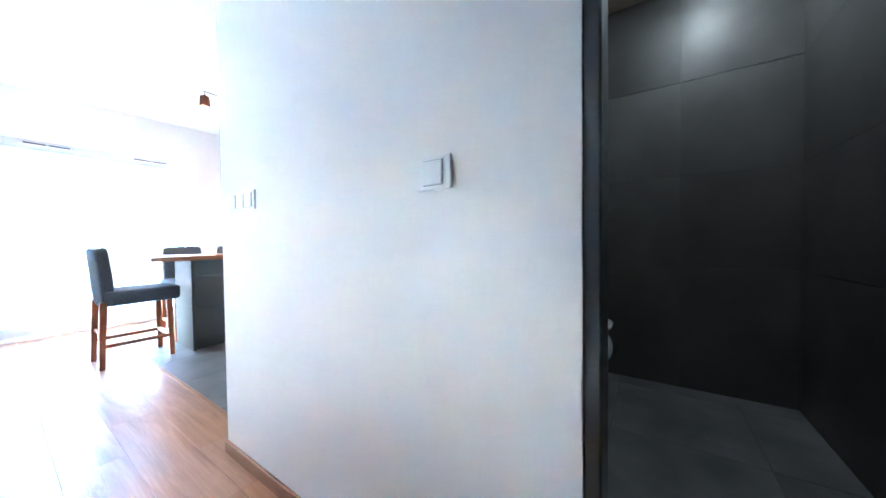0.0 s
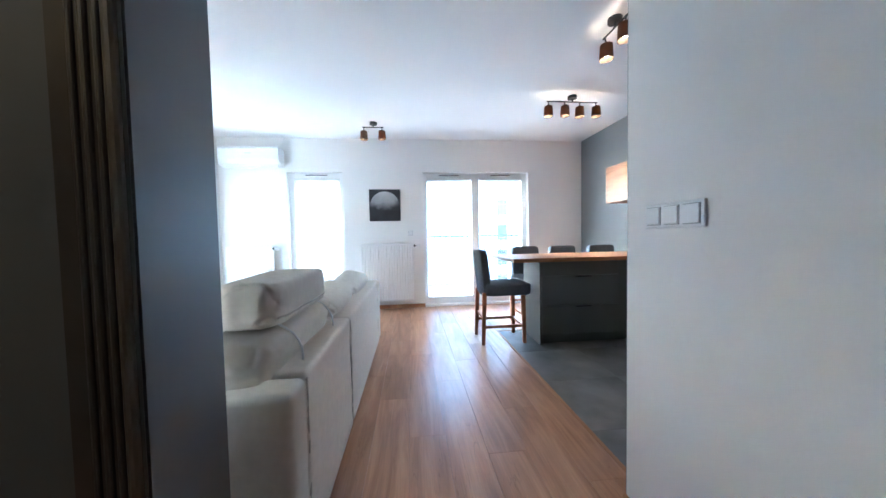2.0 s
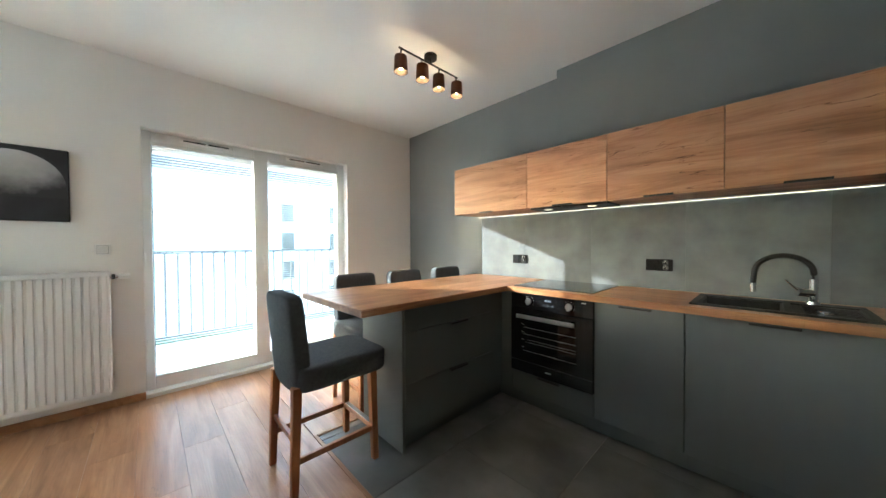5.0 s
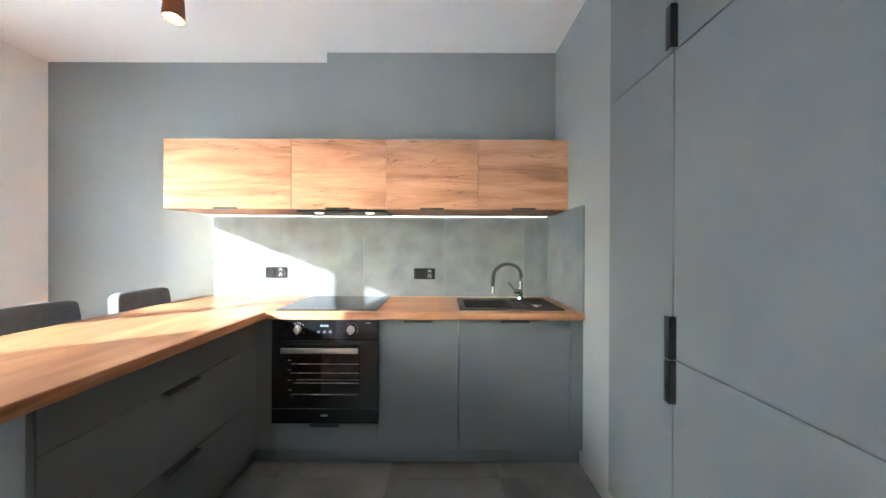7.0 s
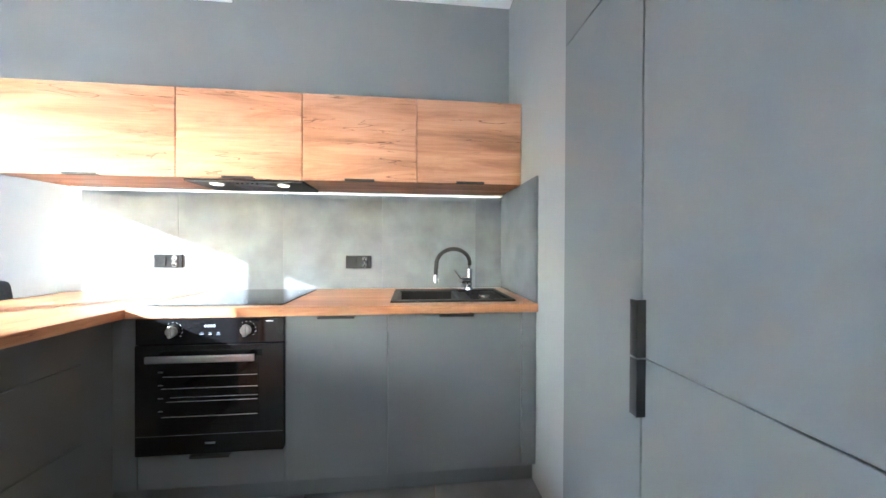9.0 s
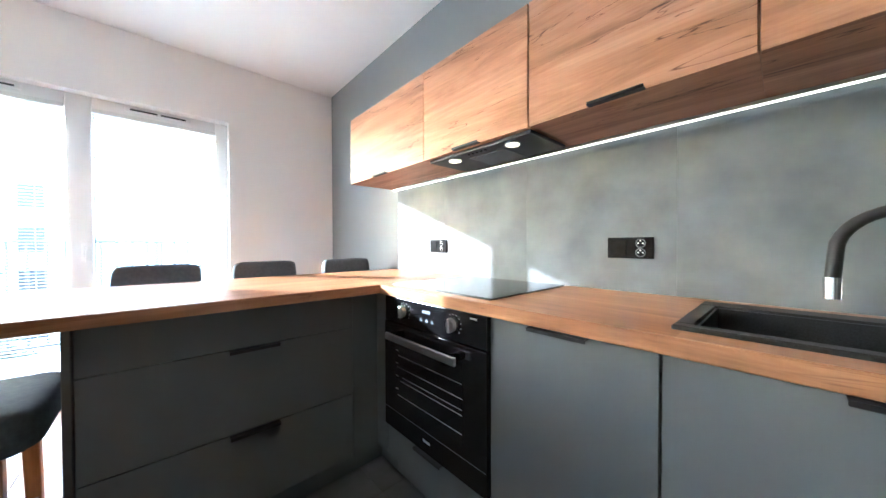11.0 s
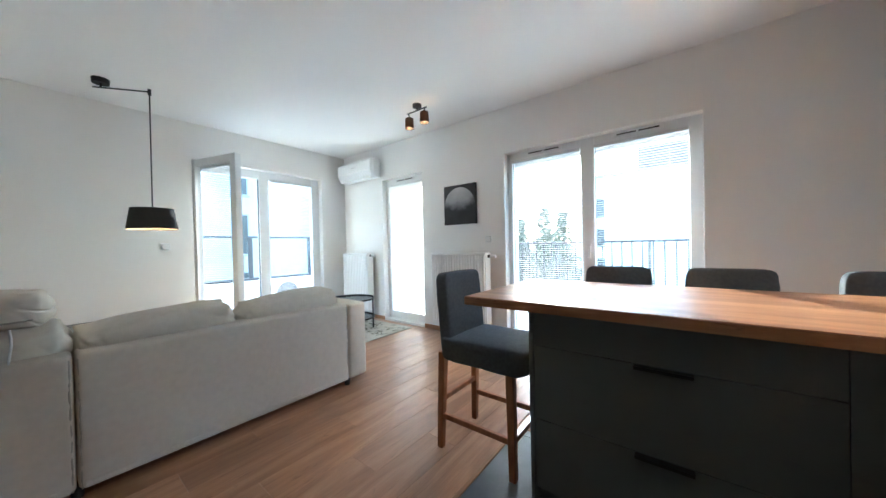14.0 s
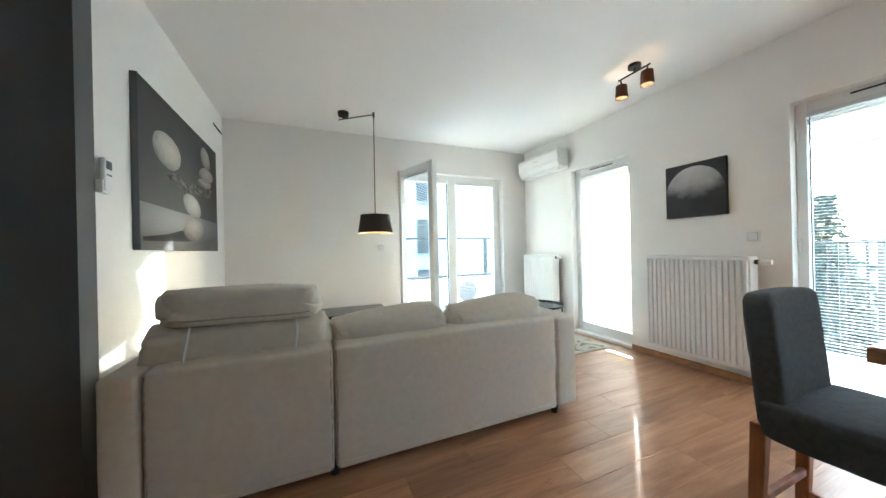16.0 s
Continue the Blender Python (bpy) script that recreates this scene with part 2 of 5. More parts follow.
M_CANVAS2 = printed("print_backdrop", ((0.13, 0.135, 0.138), (0.085, 0.085, 0.088), (0.040, 0.040, 0.043)), (0.5, 0.75, 0.15), 1.0, 0.05, 4)
M_CANVAS3 = printed("print_ground", ((0.40, 0.41, 0.42), (0.27, 0.275, 0.28), (0.10, 0.10, 0.103)), (0.5, 0.62, 0.85), 0.85, 0.06, 3)
M_STONE_L = printed("print_light_stone", ((0.54, 0.525, 0.51), (0.38, 0.37, 0.36), (0.16, 0.195, 0.19)), (0.5, 0.40, 0.62), 0.66, 0.35, 26)
M_STONE_M = printed("print_mid_stone", ((0.42, 0.395, 0.375), (0.30, 0.28, 0.265), (0.11, 0.105, 0.10)), (0.5, 0.42, 0.66), 0.68, 0.35, 26)
M_STONE_D = mat("print_driftwood", (0.02, 0.02, 0.02), (0.20, 0.19, 0.18), 0.8, 34, (1, 0.4, 1))
M_MOON = printed("print_moon", ((0.60, 0.60, 0.60), (0.36, 0.36, 0.365), (0.036, 0.036, 0.040)), (0.5, 0.42, 1.0), 0.92, 0.6, 9)
M_CERAMIC = mat("white_ceramic", (0.82, 0.82, 0.80), None, 0.1, 4, coat=0.5)
M_BEIGE = mat("beige_paint", (0.55, 0.47, 0.36), (0.60, 0.52, 0.40), 0.85, 2, bump=0.05)
M_SHELF = mat("cream_shelf", (0.62, 0.55, 0.44), (0.66, 0.59, 0.48), 0.5, 3)
M_PAPER = mat("box_card", (0.66, 0.62, 0.55), (0.72, 0.68, 0.61), 0.8, 9)
M_INK = mat("dark_print", (0.05, 0.05, 0.05), None, 0.8)
M_TOPBLACK = mat("black_table_top", (0.014, 0.014, 0.015), (0.022, 0.022, 0.023), 0.22, 5)
M_CONC = mat("balcony_tile", (0.56, 0.55, 0.52), (0.66, 0.65, 0.62), 0.8, 5, bump=0.1)
M_RENDER = mat("white_render", (0.74, 0.74, 0.72), (0.80, 0.80, 0.78), 0.9, 0.7, bump=0.1, bscale=40)
M_RENDER2 = mat("grey_render", (0.26, 0.28, 0.30), (0.31, 0.33, 0.35), 0.9, 0.7, bump=0.1, bscale=40)
M_RENDER4 = mat("brown_cladding", (0.16, 0.14, 0.14), (0.21, 0.19, 0.19), 0.8, 0.8, (1, 1, 6), bump=0.1, bscale=20)
M_RENDER3 = mat("pale_render", (0.36, 0.335, 0.30), (0.43, 0.40, 0.36), 0.9, 0.7, bump=0.1, bscale=40)
M_PANE = mat("far_window_pane", (0.034, 0.036, 0.038), (0.055, 0.057, 0.060), 0.3, 0.8)
M_RAIL = mat("rail_grey", (0.10, 0.105, 0.11), (0.13, 0.135, 0.14), 0.5, 9)
# needle green paled, with the haze of the distance mixed into the colour
M_NEEDLE = mat("conifer_needles_hazed", (0.105, 0.125, 0.105), (0.155, 0.175, 0.14), 0.8, 3)
M_BARK = mat("bark", (0.07, 0.05, 0.035), (0.12, 0.09, 0.06), 0.9, 12, bump=0.4)
M_GROUND = mat("ground_grass", (0.10, 0.12, 0.06), (0.20, 0.19, 0.13), 0.95, 0.4, bump=0.3, bscale=6)
M_ROAD = mat("car_park_paving", (0.24, 0.235, 0.225), (0.32, 0.315, 0.305), 0.9, 2, bump=0.2)
M_CARPAINT = mat("dark_car_paint", (0.03, 0.035, 0.045), None, 0.25, 3, coat=0.8)


# ---- building helpers ----
def box(bm, x0, x1, y0, y1, z0, z1, bevel=0.0, seg=2):
    r = bmesh.ops.create_cube(bm, size=1.0)
    vs = r["verts"]
    for v in vs:
        v.co = Vector(((x0 + x1) / 2 + v.co.x * (x1 - x0), (y0 + y1) / 2 + v.co.y * (y1 - y0), (z0 + z1) / 2 + v.co.z * (z1 - z0)))
    if bevel:
        es = {e for v in vs for e in v.link_edges}
        bmesh.ops.bevel(bm, geom=list(es), offset=bevel, segments=seg, affect='EDGES', profile=0.5)
    return vs


def boxed(*args, **kw):
    bm = bmesh.new()
    box(bm, *args, **kw)
    return bm


def tube(bm, p0, p1, r0, r1=None, seg=16, caps=True):
    p0, p1 = Vector(p0), Vector(p1)
    r1 = r0 if r1 is None else r1
    d = p1 - p0
    m = Matrix.Translation((p0 + p1) / 2) @ d.to_track_quat('Z', 'Y').to_matrix().to_4x4()
    return bmesh.ops.create_cone(bm, cap_ends=caps, segments=seg, radius1=r0, radius2=r1, depth=d.length, matrix=m)["verts"]


def tubed(*args, **kw):
    bm = bmesh.new()
    tube(bm, *args, **kw)
    return bm


def pipe(bm, pts, r, seg=10):
    """A round pipe along points."""
    pts = [Vector(p) for p in pts]
    rings = []
    for i, p in enumerate(pts):
        d = (pts[min(i + 1, len(pts) - 1)] - pts[max(i - 1, 0)]).normalized()
        q = d.to_track_quat('Z', 'Y')
        rings.append([bm.verts.new(p + q @ Vector((r * math.cos(a), r * math.sin(a), 0))) for a in [2 * math.pi * k / seg for k in range(seg)]])
    for a, b in zip(rings, rings[1:]):
        for k in range(seg):
            bm.faces.new((a[k], a[(k + 1) % seg], b[(k + 1) % seg], b[k]))
    bm.faces.new(rings[0][::-1])
    bm.faces.new(rings[-1])


def lathe(bm, prof, centre=(0, 0, 0), seg=28):
    """A turned shape from (radius, height) pairs."""
    rings = []
    for r, z in prof:
        rings.append([bm.verts.new((centre[0] + r * math.cos(2 * math.pi * k / seg), centre[1] + r * math.sin(2 * math.pi * k / seg), centre[2] + z)) for k in range(seg)])
    for a, b in zip(rings, rings[1:]):
        for k in range(seg):
            bm.faces.new((a[k], a[(k + 1) % seg], b[(k + 1) % seg], b[k]))
    return rings


def pillow(bm, c, size, p=5.0, cuts=10, wrinkle=0.006, turn=None, sag=0.0, seed=0.0):
    """A soft cushion: a rounded box with eared corners and creases gathered at its ends; returns the shaping function."""
    r = bmesh.ops.create_cube(bm, size=2.0)
    es = list({e for v in r["verts"] for e in v.link_edges})
    bmesh.ops.subdivide_edges(bm, edges=es, cuts=cuts, use_grid_fill=True)

    def shaped(o):
        mx = max(abs(o.x), abs(o.y), abs(o.z))
        nrm = (abs(o.x) ** p + abs(o.y) ** p + abs(o.z) ** p) ** (1 / p)
        q = o * (mx / nrm) if nrm else o
        ear = (abs(o.x) * abs(o.z)) ** 7
        q = Vector((q.x * size[0] / 2, q.y * size[1] / 2, q.z * size[2] / 2))
        end = abs(o.x) ** 5
        soft = noise.noise(Vector((q.x * 3 + seed, q.y * 4, q.z * 4)))
        fold = noise.noise(Vector((q.x * 26 + seed * 3, q.z * 9 + q.x * 12, q.y * 9 + seed)))
        crease = max(0.0, 1 - abs(noise.noise(Vector((q.x * 5 + seed * 2, q.z * 11 - q.x * 6, q.y * 6)))) * 9)
        q += q.normalized() * (wrinkle * (0.7 * soft + 1.25 * end * fold - 0.8 * crease * (0.25 + end)) + wrinkle * 1.1 * ear)
        q.z += sag * noise.noise(Vector((q.x * 1.6 + seed, seed, 0)))
        return Vector(c) + (turn @ q if turn else q)
    for v in bm.verts:
        v.co = shaped(v.co.copy())
    for f in bm.faces:
        f.smooth = True
    return shaped


def placed(ob):
    """The world pose of an object by its own and its parents' poses."""
    m = ob.matrix_basis.copy()
    while ob.parent:
        ob = ob.parent
        m = ob.matrix_basis @ m
    return m


def part(name, bm, material, parent=None, label="", smooth=None):
    """Links a bmesh, written in world coordinates, as one mesh under a thing or a part."""
    me = bpy.data.meshes.new(name)
    if parent is not None:
        bm.transform(placed(parent).inverted())
    bmesh.ops.recalc_face_normals(bm, faces=bm.faces)
    bm.to_mesh(me)
    bm.free()
    me.materials.append(material)
    if smooth is not None:
        for poly in me.polygons:
            poly.use_smooth = smooth
    ob = new(name, me)
    ob.parent = parent
    if label:
        tagged(ob, label)
    return ob


def smooth_part(name, bm, material, parent=None, label="", angle=40):
    ob = part(name, bm, material, parent, label, True)
    ob.data.set_sharp_from_angle(angle=radians(angle))
    return ob


def thing(name, label, category, at=(0, 0, 0), group="", rz=0.0):
    ob = new(name)
    ob.empty_display_size = 0.1
    ob.matrix_basis = pose(*at, 0, 0, rz)
    return tagged(ob, label, category, group)


def structure(name, bm, material, label):
    return tagged(part(name, bm, material), label, name.split("_")[0], kind="structure")


# ---- the plan ----
XW, YN, YS, XP, YH, CEIL = -6.52, 2.79, -2.80, -2.47, 0.824, 2.62
XR = -2.766          # kitchen side of the return wall
XT = -2.782          # fronts of the tall cupboards
YD = -0.49           # dark panelled wall of the hall
XE = 0.9             # end of the hall


def wall(name, boxes, material, label):
    bm = bmesh.new()
    for b in boxes:
        box(bm, *b[:4], -0.06 if b[4] == 0 else b[4], b[5])
    return structure(name, bm, material, label)


WT = 0.34
XO = XW - WT
WIN = (0.188, 1.885, 0.03, 2.117)
BDR = (-1.847, -1.033, 0.03, 2.117)
SWN = (-6.09, -4.44, 0.03, 2.20)
wall("wall_west", [
    (XO, XW, YS, BDR[0], 0, CEIL), (XO, XW, BDR[1], WIN[0], 0, CEIL), (XO, XW, WIN[1], YN + 0.2, 0, CEIL),
    (XO, XW, BDR[0], BDR[1], BDR[3], CEIL), (XO, XW, WIN[0], WIN[1], WIN[3], CEIL),
    (XO, XW, BDR[0], BDR[1], -0.05, BDR[2]), (XO, XW, WIN[0], WIN[1], -0.05, WIN[2]),
    # outer lintels, added to bring down the top edge of the sun patch
    (XO, XO + 0.12, BDR[0], BDR[1], 1.995, BDR[3]), (XO, XO + 0.12, WIN[0], WIN[1], 1.995, WIN[3])], M_WHITE, "white painted wall with two glazed balcony openings")
wall("wall_south", [
    (XO, SWN[0], YS - WT, YS, 0, CEIL), (SWN[1], XP + 0.3, YS - WT, YS, 0, CEIL),
    (SWN[0], SWN[1], YS - WT, YS, SWN[3], CEIL), (SWN[0], SWN[1], YS - WT, YS, -0.05, SWN[2])], M_WHITE, "white painted wall with a wide balcony door")
wall("wall_north", [(XW, XT + 0.6, YN, YN + 0.2, 0, CEIL)], M_GREYWALL, "matt grey painted kitchen wall")
wall("wall_bulkhead", [(-4.385, XR, YN - 0.122, YN, 1.923, CEIL)], M_GREYWALL, "grey boxed-out duct casing over the wall cupboards")
wall("wall_return", [(XR, XT + 0.6, 1.92, YN, 0, CEIL)], M_GREYWALL, "grey painted return wall beside the sink")
# the hall wall is grey at its end, white along the passage, pierced by the bathroom door
wall("wall_hall", [(XT + 0.003, -1.228, YH, 0.908, 0, CEIL), (-0.35, XE, YH, YH + 0.10, 0, CEIL), (-1.228, -0.35, YH, YH + 0.10, 2.08, CEIL)], M_WHITE, "white painted passage wall with switches")
wall("wall_hall_end", [(XT, XT + 0.003, YH, 0.908, 0, CEIL)], M_GREYWALL, "grey painted end of the passage wall")
wall("wall_picture", [(XP, XP + 0.07, YS, YD - 0.002, 0, CEIL)], M_WHITE, "white painted living room wall behind the sofa")
wall("wall_panel", [(XP - 0.002, -2.245, YD - 0.12, YD, 0, CEIL), (-2.245, -1.30, YD - 0.12, YD, 2.08, CEIL), (-1.30, XE, YD - 0.12, YD, 0, CEIL)], M_DARKWALL, "dark graphite panelled wall around the closet opening")
wall("wall_hall_east", [(XE, XE + 0.15, YD - 0.12, YH + 0.1, 0, CEIL)], M_WHITE, "white painted wall closing the passage")
wall("ceiling", [(XO, XE + 0.15, YS - WT, YN + 0.2, CEIL, CEIL + 0.2)], M_CEIL, "flat white painted ceiling")
# bathroom shell
wall("wall_bath_back", [(-2.0, -0.30, 2.765, 2.785, 0, CEIL)], M_BTILE, "dark tiled bathroom back wall")
wall("wall_bath_east", [(-0.42, -0.30, YH + 0.10, 2.765, 0, CEIL)], M_BTILE, "dark tiled bathroom side wall")
wall("wall_bath_west", [(-1.92, -1.90, YH + 0.10, 2.765, 0, CEIL)], M_BTILE, "dark tiled bathroom wall behind the toilet")
wall("ceiling_bath", [(-1.90, -0.42, YH + 0.073, 2.765, 2.60, 2.618)], M_BEIGE, "beige bathroom ceiling")
wall("floor_bath", [(-1.90, -0.42, YH, 2.765, -0.05, -0.004)], M_GROUT, "dark bathroom floor bed")
# closet shell
wall("wall_closet", [(-2.40, -0.75, -1.72, -1.70, 0, CEIL), (-0.77, -0.75, -1.70, YD - 0.12, 0, CEIL)], M_BEIGE, "warm beige closet walls")
wall("wall_closet_side", [(-2.40, -2.38, -1.70, YD - 0.12, 0, CEIL)], M_DARKWALL, "dark graphite closet side")
wall("floor_closet", [(-2.38, -0.77, -1.70, YD, -0.05, -0.002)], M_PLANK, "wood floor of the closet")

# ---- windows ----
def slats(parent, axis, at, lo, hi, z0, z1, tilt=0.0):
    """A lowered venetian blind with level slats, joined in one mesh, its head rail and cords."""
    bm = bmesh.new()
    z = z0 + 0.02
    vs, fs = [], []
    while z < z1 - 0.03:
        i = len(vs)
        for dz, d in ((0.0, -0.011), (0.0014, -0.004), (0.0014, 0.004), (0.0, 0.011)):
            d, dz = d * math.cos(tilt) - dz * math.sin(tilt), d * math.sin(tilt) + dz * math.cos(tilt)
            for e in (lo, hi):
                vs.append((at + d, e, z + dz) if axis == 0 else (e, at + d, z + dz))
        for k in range(3):
            fs.append((i + 2 * k, i + 2 * k + 1, i + 2 * k + 3, i + 2 * k + 2))
        z += 0.0215
    me = bpy.data.meshes.new("slats")
    me.from_pydata(vs, [], fs)
    me.materials.append(M_SLAT)
    me.transform(placed(parent).inverted())
    ob = new("slats", me)
    ob.parent = parent
    tagged(ob, "level white venetian slats", kind="stuff")
    for a, b, zz in ((lo, hi, (z1 - 0.028, z1)), (lo, hi, (z0, z0 + 0.014))):
        args = (at - 0.013, at + 0.013, a, b, *zz) if axis == 0 else (a, b, at - 0.013, at + 0.013, *zz)
        part("blind_rail", boxed(*args, bevel=0.002, seg=1), M_SLAT, parent)
    for f in (0.18, 0.82):
        e = lo + (hi - lo) * f
        p = (at - 0.012, e) if axis == 0 else (e, at - 0.012)
        part("cord", tubed((*p, z0), (*p, z1), 0.0008, seg=6), M_SLAT, parent)


def trickle_vent(parent, face, mid, z):
    """Capsule-shaped white air inlet with dark slots, on a west frame."""
    bm = bmesh.new()
    box(bm, face, face + 0.018, mid - 0.19, mid + 0.19, z - 0.019, z + 0.019, 0.009, 3)
    v = part("vent", bm, M_PVC, parent)
    for s in (-1, 1):
        part("vent_slot", boxed(face + 0.0165, face + 0.0195, mid + s * 0.085 - 0.075, mid + s * 0.085 + 0.075, z - 0.006, z + 0.006, bevel=0.001, seg=1), M_DARKVENT, v)


def west_window(name, y0, y1, z0, z1, panes, label, tilt=0.0):
    w = tagged(new(name), label, "window", kind="structure")
    w.matrix_basis = pose(XW - 0.11, (y0 + y1) / 2, z0)
    xf0, xf1 = XW - 0.165, XW - 0.085
    edges = [y0] + [v for p in panes for v in p[:2]] + [y1]
    gz0, gz1 = 0.13, 2.02
    spans = [(edges[i], edges[i + 1]) for i in range(0, len(edges), 2)]
    for a, b in spans:
        part("window_frame", boxed(xf0, xf1, a, b, z0, z1, bevel=0.006), M_PVC, w)
    for a, b in panes:
        part("window_frame", boxed(xf0, xf1 - 0.004, a, b, gz1, z1, bevel=0.004), M_PVC, w)
        part("window_frame", boxed(xf0, xf1 - 0.004, a, b, z0, gz0, bevel=0.004), M_PVC, w)
        g = part("pane", boxed(XW - 0.130, XW - 0.126, a - 0.004, b + 0.004, gz0 - 0.004, gz1 + 0.004), M_GLASS, w)
        g.visible_shadow = False
        part("gasket", boxed(XW - 0.121, XW - 0.119, a, a + 0.006, gz0, gz1), M_DARKVENT, w)
        slats(w, 0, XW - 0.070, a + 0.002, b + (0.012 if tilt else -0.002), gz0, gz1 + 0.01, tilt)
        trickle_vent(w, xf1, (a + b) / 2, (gz1 + z1) / 2 + 0.012)
    return w


w1 = west_window("window_1", *WIN, [(0.246, 0.965), (1.09, 1.797)], "white two-leaf balcony window with lowered level blinds")
w2 = west_window("window_2", *BDR, [(-1.765, -1.105)], "white single-leaf balcony door with a nearly closed blind", radians(48))


def lever(parent, p, axis=0):
    """White window handle: plate, neck and lever."""
    x, y, z = p
    if axis == 0:
        h = part("window_handle", boxed(x, x + 0.01, y - 0.014, y + 0.014, z - 0.035, z + 0.035, bevel=0.004), M_PVC, parent)
        part("lever", boxed(x + 0.03, x + 0.045, y - 0.009, y + 0.009, z - 0.11, z + 0.012, bevel=0.005), M_PVC, h)
        part("neck", tubed((x + 0.008, y, z), (x + 0.036, y, z), 0.008), M_PVC, h)
    else:
        h = part("window_handle", boxed(x - 0.014, x + 0.014, y, y + 0.01, z - 0.035, z + 0.035, bevel=0.004), M_PVC, parent)
        part("lever", boxed(x - 0.009, x + 0.009, y + 0.03, y + 0.045, z - 0.11, z + 0.012, bevel=0.005), M_PVC, h)
        part("neck", tubed((x, y + 0.008, z), (x, y + 0.036, z), 0.008), M_PVC, h)


lever(w1, (XW - 0.085, 1.045, 1.06))
lever(w2, (XW - 0.085, -1.80, 1.06))
for z in (0.35, 1.05, 1.85):
    part("hinge", tubed((XW - 0.078, 0.196, z), (XW - 0.078, 0.196, z + 0.09), 0.008), M_PVC, w1)

w3 = tagged(new("window_3"), "white wide balcony door, one leaf swung open into the room", "window", kind="structure")
w3.matrix_basis = pose((SWN[0] + SWN[1]) / 2, YS - 0.12, 0.03)
yf0, yf1 = YS - 0.17, YS - 0.09
for a, b in ((SWN[0], SWN[0] + 0.12), (-5.33, -5.20), (SWN[1] - 0.07, SWN[1])):
    part("window_frame", boxed(a, b, yf0, yf1, 0.03, 2.20, bevel=0.006), M_PVC, w3)
for a, b in ((SWN[0] + 0.12, -5.33), (-5.20, SWN[1] - 0.07)):
    part("window_frame", boxed(a, b, yf0, yf1 - 0.004, 2.09, 2.20, bevel=0.004), M_PVC, w3)
    part("window_frame", boxed(a, b, yf0, yf1 - 0.004, 0.03, 0.11, bevel=0.004), M_PVC, w3)
g = part("pane", boxed(SWN[0] + 0.116, -5.326, YS - 0.132, YS - 0.128, 0.106, 2.094), M_GLASS, w3)
g.visible_shadow = False
part("gasket", boxed(-5.203, -5.199, yf0 + 0.02, yf1 - 0.01, 0.11, 2.09), M_DARKVENT, w3)
slats(w3, 1, YS - 0.076, SWN[0] + 0.13, -5.335, 0.11, 2.10, radians(4))

leaf = thing("balcony_door_leaf", "white glazed balcony door leaf standing open, blind lowered", "door", (-4.47, YS - 0.07, 0.06), rz=107.4)
LM = placed(leaf)


def leaf_part(name, bm, m, parent=leaf):
    bm.transform(LM)
    return part(name, bm, m, parent)


LW, LH = 0.765, 2.13
for a in ((0, 0.085, 0, LH), (LW - 0.085, LW, 0, LH)):
    leaf_part("stile", boxed(a[0], a[1], -0.035, 0.035, a[2], a[3], bevel=0.006), M_PVC)
for a in ((0, 0.09), (LH - 0.085, LH)):
    leaf_part("rail", boxed(0.085, LW - 0.085, -0.031, 0.031, a[0], a[1], bevel=0.004), M_PVC)
gl = leaf_part("pane", boxed(0.081, LW - 0.081, -0.002, 0.002, 0.086, LH - 0.081), M_GLASS)
gl.visible_shadow = False
vs, fs = [], []
for k in range(90):
    z, i = 0.11 + k * 0.0215, len(vs)
    for d, dz in ((0.022, 0.0), (0.029, 0.0014), (0.037, 0.0014), (0.044, 0.0)):
        for e in (0.095, LW - 0.095):
            vs.append((e, d, z + dz))
    for q in range(3):
        fs.append((i + 2 * q, i + 2 * q + 1, i + 2 * q + 3, i + 2 * q + 2))
me = bpy.data.meshes.new("slats")
me.from_pydata(vs, [], fs)
me.materials.append(M_SLAT)
sl = new("slats", me)
sl.parent = leaf
tagged(sl, "level white venetian slats", kind="stuff")
leaf_part("blind_rail", boxed(0.09, LW - 0.09, 0.022, 0.046, LH - 0.10, LH - 0.072, bevel=0.002, seg=1), M_SLAT)
h = leaf_part("door_handle", boxed(LW - 0.055, LW - 0.027, 0.035, 0.045, 0.96, 1.04, bevel=0.003), M_PVC)
leaf_part("lever", boxed(LW - 0.16, LW - 0.033, 0.06, 0.076, 0.99, 1.008, bevel=0.005), M_PVC, h)
leaf_part("neck", tubed((LW - 0.041, 0.04, 1.0), (LW - 0.041, 0.07, 1.0), 0.008), M_PVC, h)

# ---- skirting and floor trim ----
SK, SD = 0.058, 0.014


def skirting(bxs):
    for b in bxs:
        tagged(part("baseboard", boxed(*b, bevel=0.004, seg=1), M_TRIM), "honey oak skirting board", "baseboard", kind="structure")


skirting([(XW, XW + SD, YS, BDR[0], 0, SK), (XW, XW + SD, BDR[1], WIN[0], 0, SK), (XW, XW + SD, WIN[1], YN, 0, SK),
          (XW + SD, SWN[0], YS, YS + SD, 0, SK), (SWN[1], XP - SD, YS, YS + SD, 0, SK), (XP - SD, XP, YS, YD - 0.002, 0, SK),
          (XT - 0.002, -1.23, YH - SD, YH, 0, SK), (XP - SD, -2.295, YD, YD + SD, 0, SK), (-1.235, XE, YD, YD + SD, 0, SK), (-0.29, XE, YH - SD, YH, 0, SK)])
for b in ((-5.13, XT, 0.945, 0.968), (-5.13, -5.107, 0.968, YN)):
    tagged(part("trim", boxed(*b, -0.004, 0.004, bevel=0.003, seg=1), M_TRIM), "oak strip between wood and tile floor", "trim", kind="structure")

# ---- kitchen: worktops ----
ZT, ZB = 0.876, 0.838


